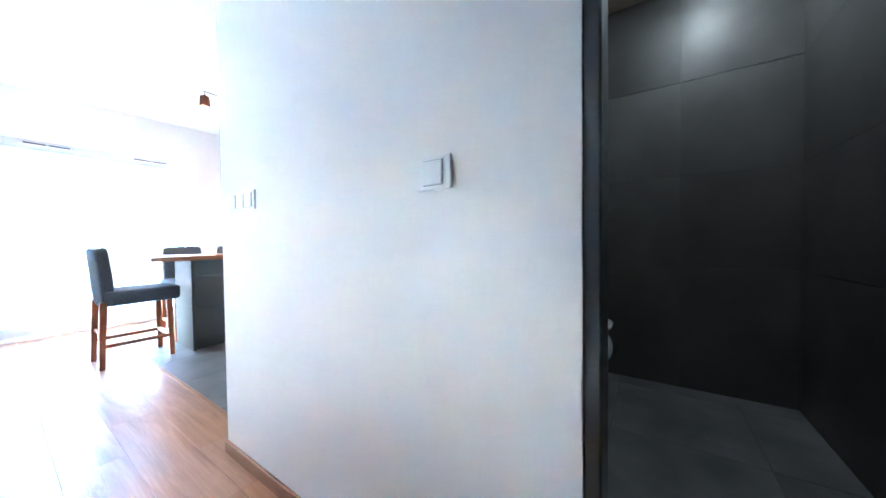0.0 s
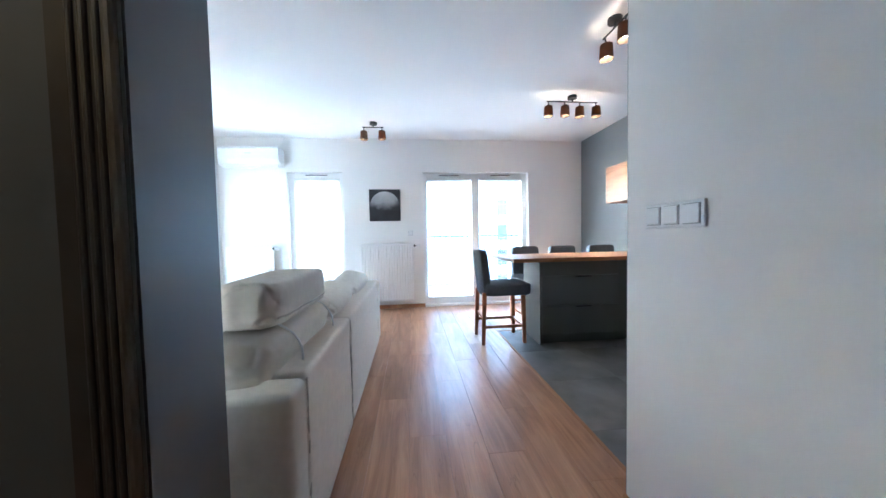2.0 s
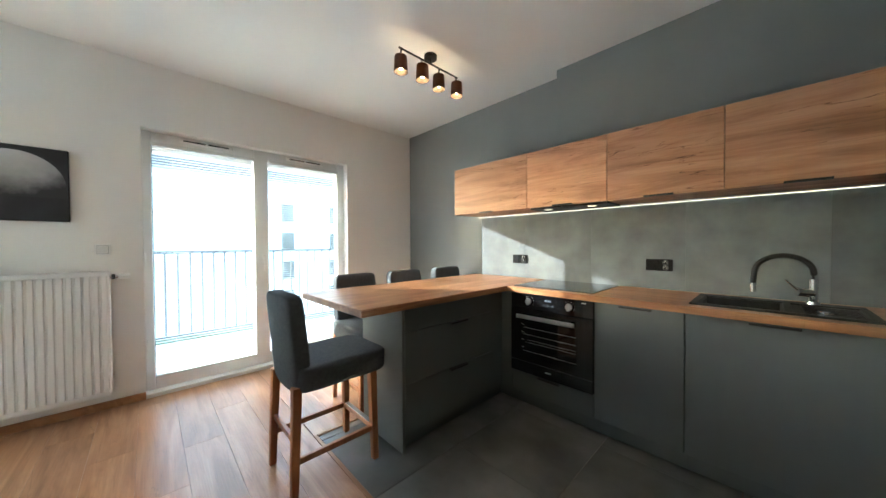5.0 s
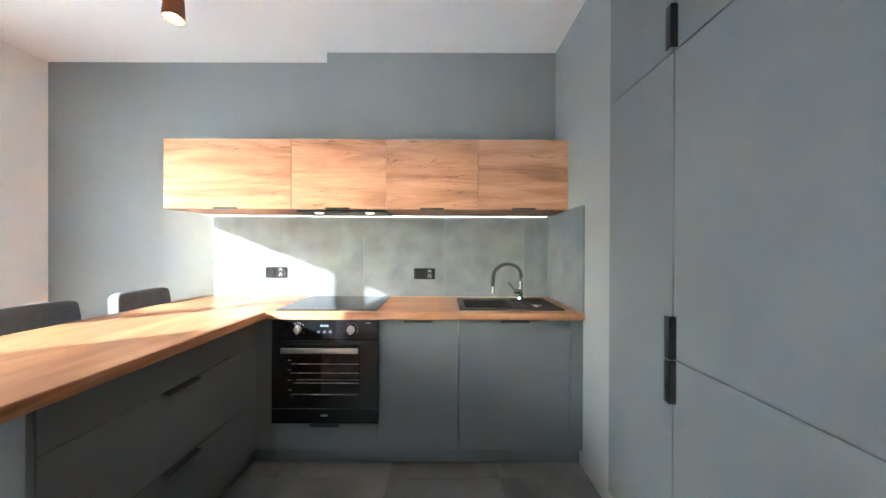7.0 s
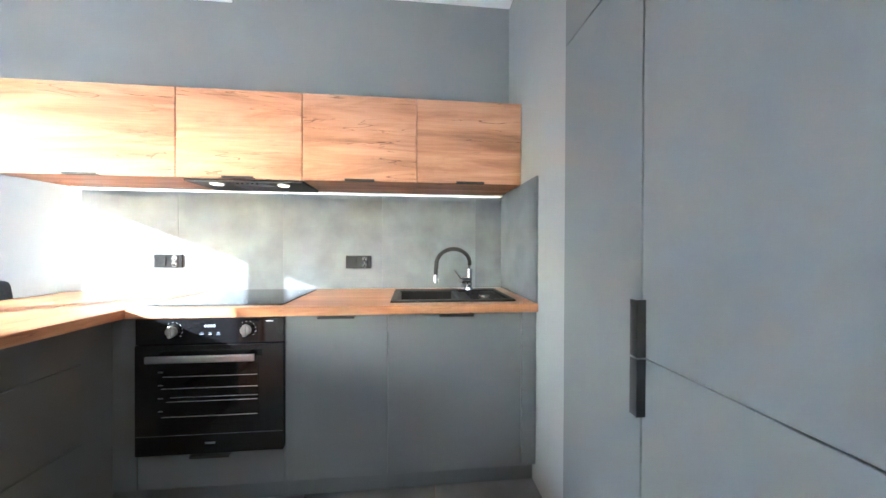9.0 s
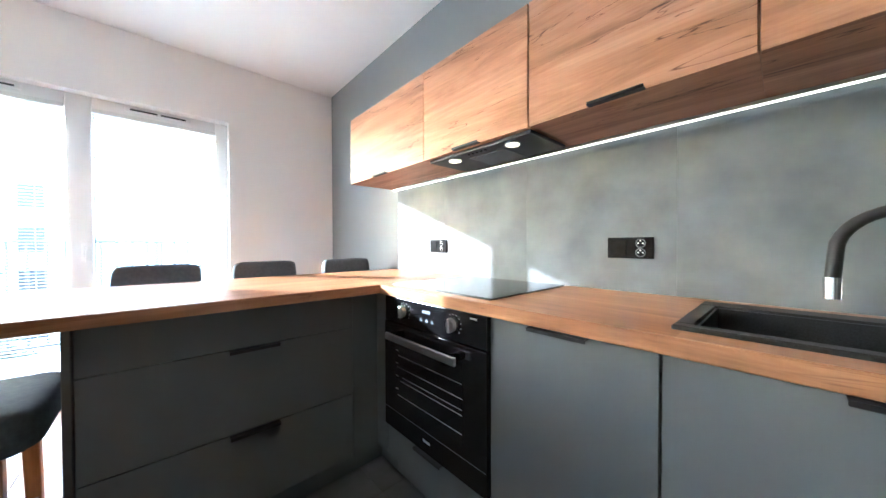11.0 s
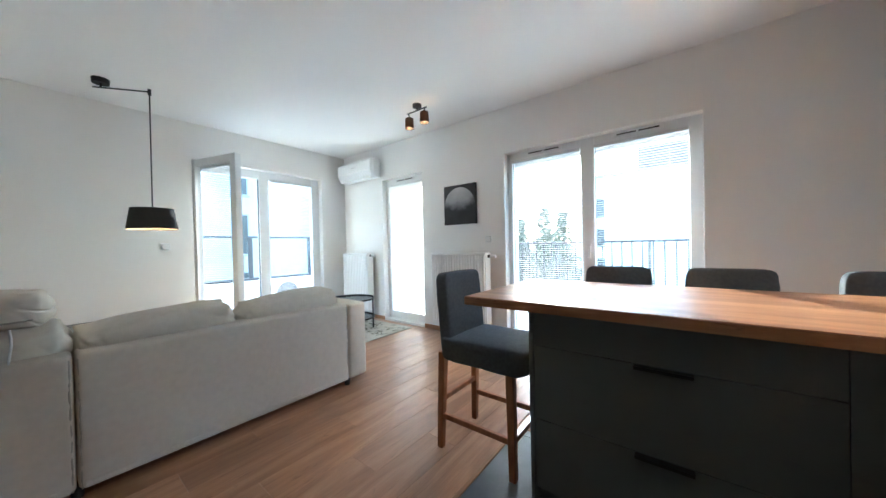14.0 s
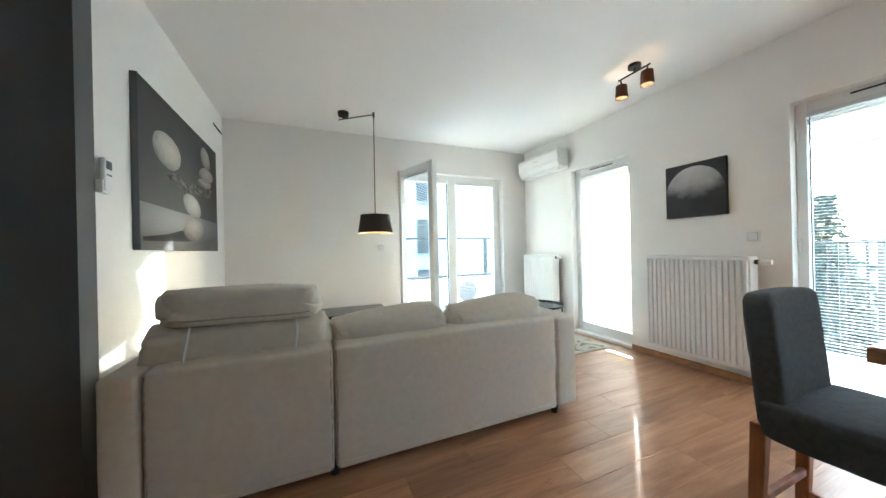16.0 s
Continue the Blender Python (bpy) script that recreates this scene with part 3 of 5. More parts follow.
def worktop(name, x0, x1, y0, y1, m, label):
    w = thing(name, label, "worktop", ((x0 + x1) / 2, (y0 + y1) / 2, ZB), "worktops")
    part("slab", boxed(x0 + 0.0015, x1 - 0.0015, y0 + 0.0015, y1, ZB, ZT, bevel=0.003), m, w)
    part("edge_band", boxed(x1 - 0.0015, x1, y0, y1, ZB, ZT - 0.003), m, w)
    part("edge_band", boxed(x0, x0 + 0.0015, y0, y1, ZB, ZT - 0.003), m, w)
    part("edge_band", boxed(x0 + 0.0015, x1 - 0.0015, y0, y0 + 0.0015, ZB, ZT - 0.003), m, w)
    return w


long_top = thing("worktop", "oak-grain laminate kitchen worktop with a black sink and hob", "worktop", (-3.66, 2.5, ZB), "worktops")
SX0, SX1, SY0, SY1 = -3.462, -2.852, 2.262, 2.672
for b in ((-4.545, SX0 + 0.02, 2.195, YN - 0.012), (SX1 - 0.02, XR - 0.001, 2.195, YN - 0.012), (SX0 + 0.02, SX1 - 0.02, 2.195, SY0 + 0.02), (SX0 + 0.02, SX1 - 0.02, SY1 - 0.02, YN - 0.012)):
    part("slab", boxed(*b, ZB, ZT), M_TOP_X, long_top)
part("edge_band", boxed(-4.545, XR - 0.001, 2.190, 2.195, ZB - 0.001, ZT - 0.001, bevel=0.002, seg=1), M_TOP_X, long_top)
worktop("peninsula_worktop", -5.342, -4.547, 0.964, YN - 0.012, M_OAK_Y, "oak-grain laminate breakfast bar top joining the kitchen worktop")


def tab_handle(parent, c, length, way, vertical=False):
    """Black folded edge pull: a flat tab with a lip. way: unit vector out of the front."""
    bm = bmesh.new()
    cx, cy, cz = c
    h = length / 2
    if vertical:
        box(bm, cx - 0.024, cx, cy - 0.012, cy - 0.009, cz - h, cz + h)
        box(bm, cx - 0.024, cx - 0.020, cy - 0.012, cy + 0.014, cz - h, cz + h, 0.0015, 1)
    elif way == "y":
        box(bm, cx - h, cx + h, cy - 0.024, cy, cz - 0.003, cz)
        box(bm, cx - h, cx + h, cy - 0.024, cy - 0.020, cz - 0.010, cz, 0.0015, 1)
    elif way == "yu":
        box(bm, cx - h, cx + h, cy - 0.024, cy, cz, cz + 0.003)
        box(bm, cx - h, cx + h, cy - 0.024, cy - 0.020, cz, cz + 0.010, 0.0015, 1)
    else:
        box(bm, cx, cx + 0.024, cy - h, cy + h, cz - 0.003, cz)
        box(bm, cx + 0.020, cx + 0.024, cy - h, cy + h, cz - 0.012, cz, 0.0015, 1)
    return part("handle", bm, M_BLACK, parent, "black metal edge pull")


YF = 2.21


def base_cabinet(x0, x1, label, handle=True):
    c = thing("base_cabinet", label, "cabinet", ((x0 + x1) / 2, 2.5, 0), "base cabinets")
    part("body", boxed(x0 + 0.001, x1 - 0.001, YF + 0.021, YN - 0.014, 0.10, 0.60), M_FRONT, c)
    d = part("door", boxed(x0 + 0.0022, x1 - 0.0022, YF, YF + 0.019, 0.104, ZB - 0.004, bevel=0.0015, seg=1), M_FRONT, c)
    part("plinth", boxed(x0, x1, YF + 0.05, YF + 0.066, 0.0, 0.10), M_FRONT, c)
    if handle:
        tab_handle(d, ((x0 + x1) / 2, YF, ZB - 0.006), 0.16, "y")
    return c


base_cabinet(-3.917, -3.469, "matt graphite dishwasher-width base cabinet door")
base_cabinet(-3.469, -2.842, "matt graphite sink base cabinet door")
fil = base_cabinet(-2.842, XR - 0.001, "narrow matt graphite filler beside the return wall", False)
base_cabinet(-4.668, -4.514, "narrow matt graphite corner filler", False)

# oven in its housing
ov = thing("oven", "black built-in electric oven with steel handle and two knobs", "oven", (-4.215, 2.5, 0.25))
OX0, OX1 = -4.511, -3.918
part("body", boxed(OX0 + 0.02, OX1 - 0.02, YF + 0.02, 2.72, 0.255, ZB - 0.005), M_OVEN, ov)
part("control_panel", boxed(OX0, OX1, YF - 0.012, YF + 0.018, 0.724, ZB - 0.004, bevel=0.003), M_BLACKGLASS, ov)
door = part("door", boxed(OX0, OX1, YF - 0.016, YF + 0.018, 0.256, 0.722, bevel=0.003), M_OVEN, ov, "black oven door")
part("door_glass", boxed(-4.42, -4.02, YF - 0.0185, YF - 0.015, 0.385, 0.655, bevel=0.001, seg=1), M_BLACKGLASS, door)
bm = bmesh.new()
box(bm, -4.440, -4.020, YF - 0.060, YF - 0.048, 0.660, 0.688, 0.003, 2)
part("handle", bm, M_STEEL, door, "flat brushed steel handle")
for x in (-4.41, -4.05):
    part("handle_post", boxed(x - 0.012, x + 0.012, YF - 0.049, YF - 0.014, 0.662, 0.686, bevel=0.003, seg=1), M_OVEN, door)
for x0, z in ((-4.405, 0.420), (-4.385, 0.484), (-4.370, 0.502), (-4.405, 0.540), (-4.400, 0.590)):
    part("rack_wire", tubed((x0, YF - 0.0193, z), (-4.022, YF - 0.0193, z), 0.0012, seg=6), M_STEEL, door)
for z in (0.445, 0.500, 0.555, 0.610):
    part("rack_support", boxed(-4.418, -4.400, YF - 0.0200, YF - 0.0184, z - 0.002, z + 0.002), M_STEEL, door)
part("door_seam", boxed(OX0 + 0.004, OX1 - 0.004, YF - 0.0166, YF - 0.0155, 0.3385, 0.3405), M_RAIL, door)
for x in (-4.362, -4.068):
    k = part("knob", tubed((x, YF - 0.012, 0.782), (x, YF - 0.020, 0.782), 0.030, 0.029, 28), M_OVEN, ov)
    part("knob_grip", boxed(x - 0.007, x + 0.007, YF - 0.042, YF - 0.020, 0.757, 0.807, bevel=0.004), M_STEEL, k)
    part("knob_body", tubed((x, YF - 0.020, 0.782), (x, YF - 0.034, 0.782), 0.022, 0.019, 28), M_STEEL, k)
    for j in range(7):
        a = radians(-40 + j * 27)
        part("dial_mark", boxed(x + 0.036 * math.cos(a) - 0.0015, x + 0.036 * math.cos(a) + 0.0015, YF - 0.0135, YF - 0.0118, 0.782 + 0.036 * math.sin(a) - 0.0015, 0.782 + 0.036 * math.sin(a) + 0.0015), M_PLASTIC, ov)
for j in range(4):
    part("display_digit", boxed(-4.240 + j * 0.012, -4.232 + j * 0.012, YF - 0.0135, YF - 0.0118, 0.795, 0.806), M_DISPLAY, ov)
for j in range(3):
    x = -4.250 + j * 0.033
    b = part("button", tubed((x, YF - 0.0115, 0.768), (x, YF - 0.0128, 0.768), 0.011, seg=20), M_OVEN, ov)
    part("button_mark", boxed(x - 0.008, x + 0.008, YF - 0.0134, YF - 0.0124, 0.7635, 0.7655), M_DISPLAY, b)
    part("button_mark", boxed(x - 0.006, x + 0.006, YF - 0.0134, YF - 0.0124, 0.770, 0.772), M_DISPLAY, b)
part("maker_mark", boxed(-4.235, -4.195, YF - 0.0175, YF - 0.0158, 0.298, 0.306), M_STEEL, door)
part("maker_mark", boxed(-3.99, -3.96, YF - 0.0135, YF - 0.0118, 0.815, 0.820), M_STEEL, ov)
od = thing("warming_cabinet", "graphite drawer unit under the oven", "cabinet", (-4.215, 2.5, 0))
df = part("drawer_front", boxed(OX0, OX1, YF, YF + 0.019, 0.104, 0.250, bevel=0.0015, seg=1), M_FRONT, od)
part("plinth", boxed(OX0 - 0.002, OX1, YF + 0.05, YF + 0.066, 0.0, 0.10), M_FRONT, od)
tab_handle(df, (-4.215, YF, 0.249), 0.16, "y")

# hob, sink, tap
hob = thing("hob", "black glass induction hob set in the worktop", "hob", (-4.24, 2.49, ZT))
part("glass_top", boxed(-4.515, -3.937, 2.241, 2.742, ZT + 0.001, ZT + 0.007, bevel=0.002), M_BLACKGLASS, hob)
part("front_bevel", boxed(-4.513, -3.939, 2.2385, 2.241, ZT + 0.001, ZT + 0.005), M_BLACK, hob)
for k in range(4):
    part("touch_mark", boxed(-4.30 + 0.05 * k, -4.285 + 0.05 * k, 2.268, 2.271, ZT + 0.0066, ZT + 0.0073), M_RAIL, hob)
sink = thing("sink", "black granite kitchen sink with a ribbed drainer", "sink", (-3.16, 2.47, ZT))
bm = bmesh.new()
for b in ((SX0, SX1, SY0, SY0 + 0.035), (SX0, SX1, SY1 - 0.075, SY1), (SX0, SX0 + 0.035, SY0 + 0.035, SY1 - 0.075), (-3.125, -3.095, SY0 + 0.035, SY1 - 0.075), (SX1 - 0.03, SX1, SY0 + 0.035, SY1 - 0.075)):
    box(bm, *b, ZT - 0.004, ZT + 0.010, 0.003, 1)
part("rim", bm, M_GRANITE, sink)
bm = bmesh.new()
bx0, bx1, by0, by1 = SX0 + 0.033, -3.123, SY0 + 0.033, SY1 - 0.073
for b in ((bx0, bx0 + 0.008, by0, by1), (bx1 - 0.008, bx1, by0, by1), (bx0, bx1, by0, by0 + 0.008), (bx0, bx1, by1 - 0.008, by1)):
    box(bm, *b, ZT - 0.19, ZT + 0.004)
box(bm, bx0, bx1, by0, by1, ZT - 0.20, ZT - 0.19)
part("bowl", bm, M_GRANITE, sink)
part("strainer", tubed((-3.28, 2.44, ZT - 0.19), (-3.28, 2.44, ZT - 0.184), 0.04, seg=24), M_STEEL, sink)
part("drainer", boxed(-3.10, SX1 - 0.028, SY0 + 0.033, SY1 - 0.073, ZT - 0.004, ZT + 0.002), M_GRANITE, sink)
for i in range(6):
    y = SY0 + 0.075 + i * 0.042
    part("drainer_rib", boxed(-3.06, SX1 - 0.04, y - 0.005, y + 0.005, ZT + 0.001, ZT + 0.006, bevel=0.002, seg=1), M_GRANITE, sink)
bm = bmesh.new()
lathe(bm, [(0.0, 0.016), (0.026, 0.016), (0.030, 0.012), (0.030, 0.0)], (-3.00, 2.32, ZT + 0.009), 24)
smooth_part("waste_knob", bm, M_CHROME, sink, "chrome pop-up waste knob")
tap = thing("kitchen_tap", "chrome kitchen tap with a black flexible arched spout", "tap", (-3.03, 2.63, ZT + 0.010))
TX, TY, TZ = -3.018, 2.63, ZT + 0.010
smooth_part("base", tubed((TX, TY, TZ), (TX, TY, TZ + 0.012), 0.026, 0.024, 24), M_CHROME, tap)
smooth_part("body", tubed((TX, TY, TZ + 0.010), (TX, TY, TZ + 0.125), 0.018, 0.017, 24), M_CHROME, tap)
smooth_part("valve", tubed((TX, TY, TZ + 0.055), (TX - 0.055, TY - 0.025, TZ + 0.060), 0.021, 0.021, 24), M_CHROME, tap)
smooth_part("lever", tubed((TX - 0.048, TY - 0.022, TZ + 0.065), (TX - 0.095, TY - 0.05, TZ + 0.120), 0.006, 0.004, 12), M_CHROME, tap)
arc = [(TX, TY, TZ + 0.12), (TX, TY, TZ + 0.15)]
R = 0.104
for k in range(0, 17):
    a = math.pi * k / 16
    arc.append((TX - R + R * math.cos(a), TY - 0.02 - 0.10 * k / 16, TZ + 0.155 + R * 0.86 * math.sin(a)))
arc.append((TX - 2 * R - 0.004, TY - 0.125, TZ + 0.10))
bm = bmesh.new()
pipe(bm, arc, 0.012, 12)
smooth_part("hose", bm, M_RUBBER, tap, "black rubber spout hose")
e = arc[-1]
smooth_part("nozzle", tubed(e, (e[0], e[1] - 0.003, e[2] - 0.045), 0.014, 0.013, 18), M_CHROME, tap)

# peninsula drawers
XI = -4.602
pen = thing("drawer_unit", "matt graphite peninsula unit with three drawers", "cabinet", (-4.8, 1.7, 0))
part("body", boxed(-5.02, XI - 0.021, 1.266, 2.20, 0.10, ZB), M_FRONT, pen)
part("end_panel", boxed(-5.04, XI + 0.002, 1.246, 1.264, 0.0, ZB - 0.001, bevel=0.001, seg=1), M_FRONT, pen)
part("back_panel", boxed(-5.04, -5.022, 1.264, YN - 0.012, 0.0, ZB - 0.001), M_FRONT, pen)
part("plinth", boxed(XI - 0.065, XI - 0.05, 1.264, YF + 0.049, 0.0, 0.10), M_FRONT, pen)
part("corner_filler", boxed(XI - 0.019, XI - 0.0045, 2.085, 2.235, 0.10, ZB - 0.004), M_FRONT, pen)
for z0, z1 in ((0.104, 0.388), (0.391, 0.690), (0.693, ZB - 0.004)):
    dr = part("drawer_front", boxed(XI - 0.019, XI, 1.268, 2.082, z0, z1, bevel=0.0015, seg=1), M_FRONT, pen)
    if z1 < 0.75:
        tab_handle(dr, (XI, 1.70, z1), 0.16, "x")

# wall cupboards
ZU0, ZU1, YU = 1.481, 1.923, 2.43
ux = (-5.33, -4.52, -3.92, -3.339, XR - 0.002)
for x0, x1 in zip(ux, ux[1:]):
    c = thing("wall_cabinet", "rustic oak-grain wall cupboard with a lift-up door", "cabinet", ((x0 + x1) / 2, 2.6, ZU0), "wall cabinets")
    part("body", boxed(x0 + 0.0005, x1 - 0.0005, YU + 0.021, YN - 0.001, ZU0 + 0.003, ZU1 - 0.002), M_OAK_X, c)
    d = part("door", boxed(x0 + 0.0024, x1 - 0.0024, YU, YU + 0.019, ZU0, ZU1, bevel=0.0015, seg=1), M_OAK_X, c)
    tab_handle(d, ((x0 + x1) / 2, YU, ZU0 - 0.002), 0.15, "yu")
tagged(d.parent, "rustic oak-grain wall cupboard against the return wall")

hood = thing("range_hood", "slim black built-in cooker hood with two round lamps", "hood", (-4.21, 2.58, 1.46))
part("plate", boxed(-4.50, -3.925, 2.455, 2.725, 1.468, 1.4825, bevel=0.003), M_BLACK, hood)
part("filter", boxed(-4.30, -4.10, 2.53, 2.71, 1.4655, 1.469), M_RAIL, hood)
for x in (-4.372, -4.04):
    ring = part("lamp_ring", tubed((x, 2.507, 1.463), (x, 2.507, 1.470), 0.032, seg=28), M_STEEL, hood)
    part("lamp", tubed((x, 2.507, 1.4605), (x, 2.507, 1.464), 0.026, seg=28), M_HOODLED, hood, "warm glowing lamp disc")
for j in range(5):
    part("button", tubed((-4.26 + j * 0.024, 2.485, 1.464), (-4.26 + j * 0.024, 2.485, 1.470), 0.006), M_OVEN, hood)
led = thing("led_strip", "glowing aluminium light strip under the wall cupboards", "light", (-4.05, 2.765, 1.47))
part("profile", boxed(-5.30, XR - 0.004, 2.752, 2.778, 1.469, 1.480), M_STEEL, led)
part("diffuser", boxed(-5.29, XR - 0.03, 2.7625, 2.7675, 1.4665, 1.470), M_LED, led)

# tall cupboards
def tall_door(parent, y0, y1, z0, z1):
    return part("door", boxed(XT, XT + 0.019, y0 + 0.002, y1 - 0.002, z0, z1, bevel=0.0015, seg=1), M_FRONT, parent)


for y0, y1, cuts, label in ((1.515, 1.918, (0.104, 1.902, 2.60), "tall narrow graphite larder cupboard"), (0.93, 1.515, (0.104, 0.866, 1.902, 2.60), "tall graphite cupboard housing the fridge")):
    c = thing("tall_cabinet", label, "cabinet", (XT + 0.3, (y0 + y1) / 2, 0), "tall cabinets")
    part("body", boxed(XT + 0.021, XT + 0.58, y0 + 0.001, y1 - 0.001, 0.10, 2.60), M_FRONT, c)
    part("plinth", boxed(XT + 0.05, XT + 0.066, y0, y1, 0, 0.10), M_FRONT, c)
    for z0, z1 in zip(cuts, cuts[1:]):
        d = tall_door(c, y0, y1, z0 + 0.0015, z1 - 0.0015)
        if len(cuts) == 4:
            zc = {0.104: 0.792, 0.866: 0.940, 1.902: 1.978}[z0]
            tab_handle(d, (XT, 1.512, zc), 0.143, "x", True)
tf = thing("cupboard_side_panel", "narrow graphite filler panel beside the tall cupboards", "panel", (XT + 0.3, 0.92, 0))
part("board", boxed(XT + 0.002, XT + 0.58, 0.914, 0.929, 0, 2.60), M_FRONT, tf)

# ---- sockets and switches ----
M_SOCKET = mat("matt_black_plastic", (0.012, 0.012, 0.013), (0.018, 0.018, 0.019), 0.85, 20, spec=0.04)


def socket_pair(x, z):
    s = thing("wall_socket", "black double frame with a switch and a round socket", "socket", (x, YN - 0.012, z), "black kitchen sockets")
    y = YN - 0.012
    part("frame", boxed(x - 0.078, x + 0.078, y - 0.009, y, z - 0.040, z + 0.040, bevel=0.003), M_SOCKET, s)
    part("rocker", boxed(x - 0.068, x - 0.010, y - 0.013, y - 0.008, z - 0.029, z + 0.029, bevel=0.002), M_SOCKET, s)
    for dz in (-0.0175, 0.0175):
        c = part("socket_face", tubed((x + 0.038, y - 0.008, z + dz), (x + 0.038, y - 0.0125, z + dz), 0.0195, 0.0185, 28), M_SOCKET, s)
        bm = bmesh.new()
        lathe(bm, [(0.0135, 0), (0.0150, 0.002), (0.0170, 0)], (0, 0, 0), 28)
        bm.transform(Matrix.Translation((x + 0.038, y - 0.0125, z + dz)) @ pose(0, 0, 0, 90))
        part("socket_ring", bm, M_RAIL, c)
        for dx in (-0.0075, 0.0075):
            part("pin_hole", tubed((x + 0.038 + dx, y - 0.0123, z + dz), (x + 0.038 + dx, y - 0.0131, z + dz), 0.0028, seg=10), M_STEEL, c)
        part("earth_pin", tubed((x + 0.038, y - 0.0123, z + dz + 0.009), (x + 0.038, y - 0.019, z + dz + 0.009), 0.0022, seg=8), M_STEEL, c)


socket_pair(-4.80, 1.052)
socket_pair(-3.695, 1.045)


# flat grey that paints the shadow in the slit round each rocker
M_GAP_SHADE = mat("switch_gap_shade", (0.36, 0.36, 0.355), None, 0.6)


def switch_plate(at, normal, cells, label, w=0.071):
    """White switch frame with rockers; normal: 'x+', 'y-' or 'y+'."""
    x, y, z = at
    s = thing("light_switch", label, "switch", at)
    n = cells * w + 0.012
    rot = {"y-": 0, "x+": 90, "y+": 180, "x-": -90}[normal]
    m = pose(x, y, z, 0, 0, rot)

    def add(name, bm, mt, par):
        bm.transform(m)
        return part(name, bm, mt, par)
    add("frame", boxed(-n / 2, n / 2, -0.010, 0, -0.041, 0.041, bevel=0.004), M_PLASTIC, s)
    for k in range(cells):
        cx = -n / 2 + 0.006 + w * (k + 0.5)
        add("gap", boxed(cx - 0.0295, cx + 0.0295, -0.0106, -0.009, -0.0305, 0.0305), M_GAP_SHADE, s)
        add("rocker", boxed(cx - 0.0275, cx + 0.0275, -0.0155, -0.010, -0.0285, 0.0285, bevel=0.003), M_PLASTIC, s)


switch_plate((-2.564, YH, 1.159), "y-", 3, "white triple light switch on the passage wall")
switch_plate((-1.558, YH, 1.143), "y-", 1, "white single light switch beside the bathroom door", 0.088)
switch_plate((XW, -0.022, 1.172), "x+", 1, "white wall socket frame above the radiator")
switch_plate((-4.185, YS, 1.165), "y+", 1, "white wall socket frame under the pendant lamp")

# ---- bar stools ----
def build_stool():
    s = thing("bar_stool", "slate grey upholstered bar stool with reddish wooden legs", "stool", (0, 0, 0), "bar stools")
    bm = bmesh.new()
    pillow(bm, (0, 0.045, 0.555), (0.405, 0.495, 0.125), 8.0, 16, 0.005, seed=2.0)
    part("seat", bm, M_STOOL, s)
    bm = bmesh.new()
    pillow(bm, (0, -0.192, 0.725), (0.352, 0.085, 0.47), 9.0, 16, 0.003, Matrix.Rotation(radians(5), 3, 'X'))
    for v in bm.verts:
        v.co.y += 0.9 * (v.co.x ** 2) * 0.5
    part("backrest", bm, M_STOOL, s)
    for sx in (-1, 1):
        for y0, y1 in ((-0.195, -0.215), (0.205, 0.215)):
            bm = bmesh.new()
            vs = box(bm, -0.021, 0.021, -0.021, 0.021, 0, 0.53, 0.004, 1)
            for v in bm.verts:
                k = 1 - v.co.z / 0.53
                f = 1 - 0.22 * k
                v.co = Vector((v.co.x * f + sx * (0.162 + 0.012 * k), v.co.y * f + y0 + (y1 - y0) * k, v.co.z))
            part("leg", bm, M_LEG, s)
        part("side_rail", boxed(sx * 0.171 - 0.010, sx * 0.171 + 0.010, -0.20, 0.20, 0.165, 0.195, bevel=0.003, seg=1), M_LEG, s)
    part("back_rail", boxed(-0.16, 0.16, -0.212, -0.192, 0.255, 0.282, bevel=0.003, seg=1), M_LEG, s)
    fr = part("foot_rail", boxed(-0.16, 0.16, 0.196, 0.222, 0.165, 0.195, bevel=0.003, seg=1), M_LEG, s)
    part("wear_strip", boxed(-0.155, 0.155, 0.198, 0.223, 0.1945, 0.1975, bevel=0.001, seg=1), M_STEEL, fr, "thin metal strip on the foot rail")
    return s


stool = build_stool()
stool.matrix_basis = pose(-4.866, 0.905, 0)
tagged(stool, "slate grey upholstered bar stool at the end of the breakfast bar")
for y in (1.437, 1.935, 2.473):
    c = copy_thing(stool, pose(-5.315, y, 0, 0, 0, -90))
    tagged(c, "slate grey upholstered bar stool pushed under the breakfast bar")

# ---- sofa ----
M_PIPING = mat("cream_piping", (0.42, 0.385, 0.325), (0.50, 0.46, 0.39), 0.9, 20, bump=0.3, bscale=300)
sofa = thing("sofa", "cream fabric three-seat sofa with a strapped headrest cushion", "sofa", (-3.8, -0.9, 0))
SR = -0.37
S0, S1, SEAM = -2.565, -5.02, -3.435


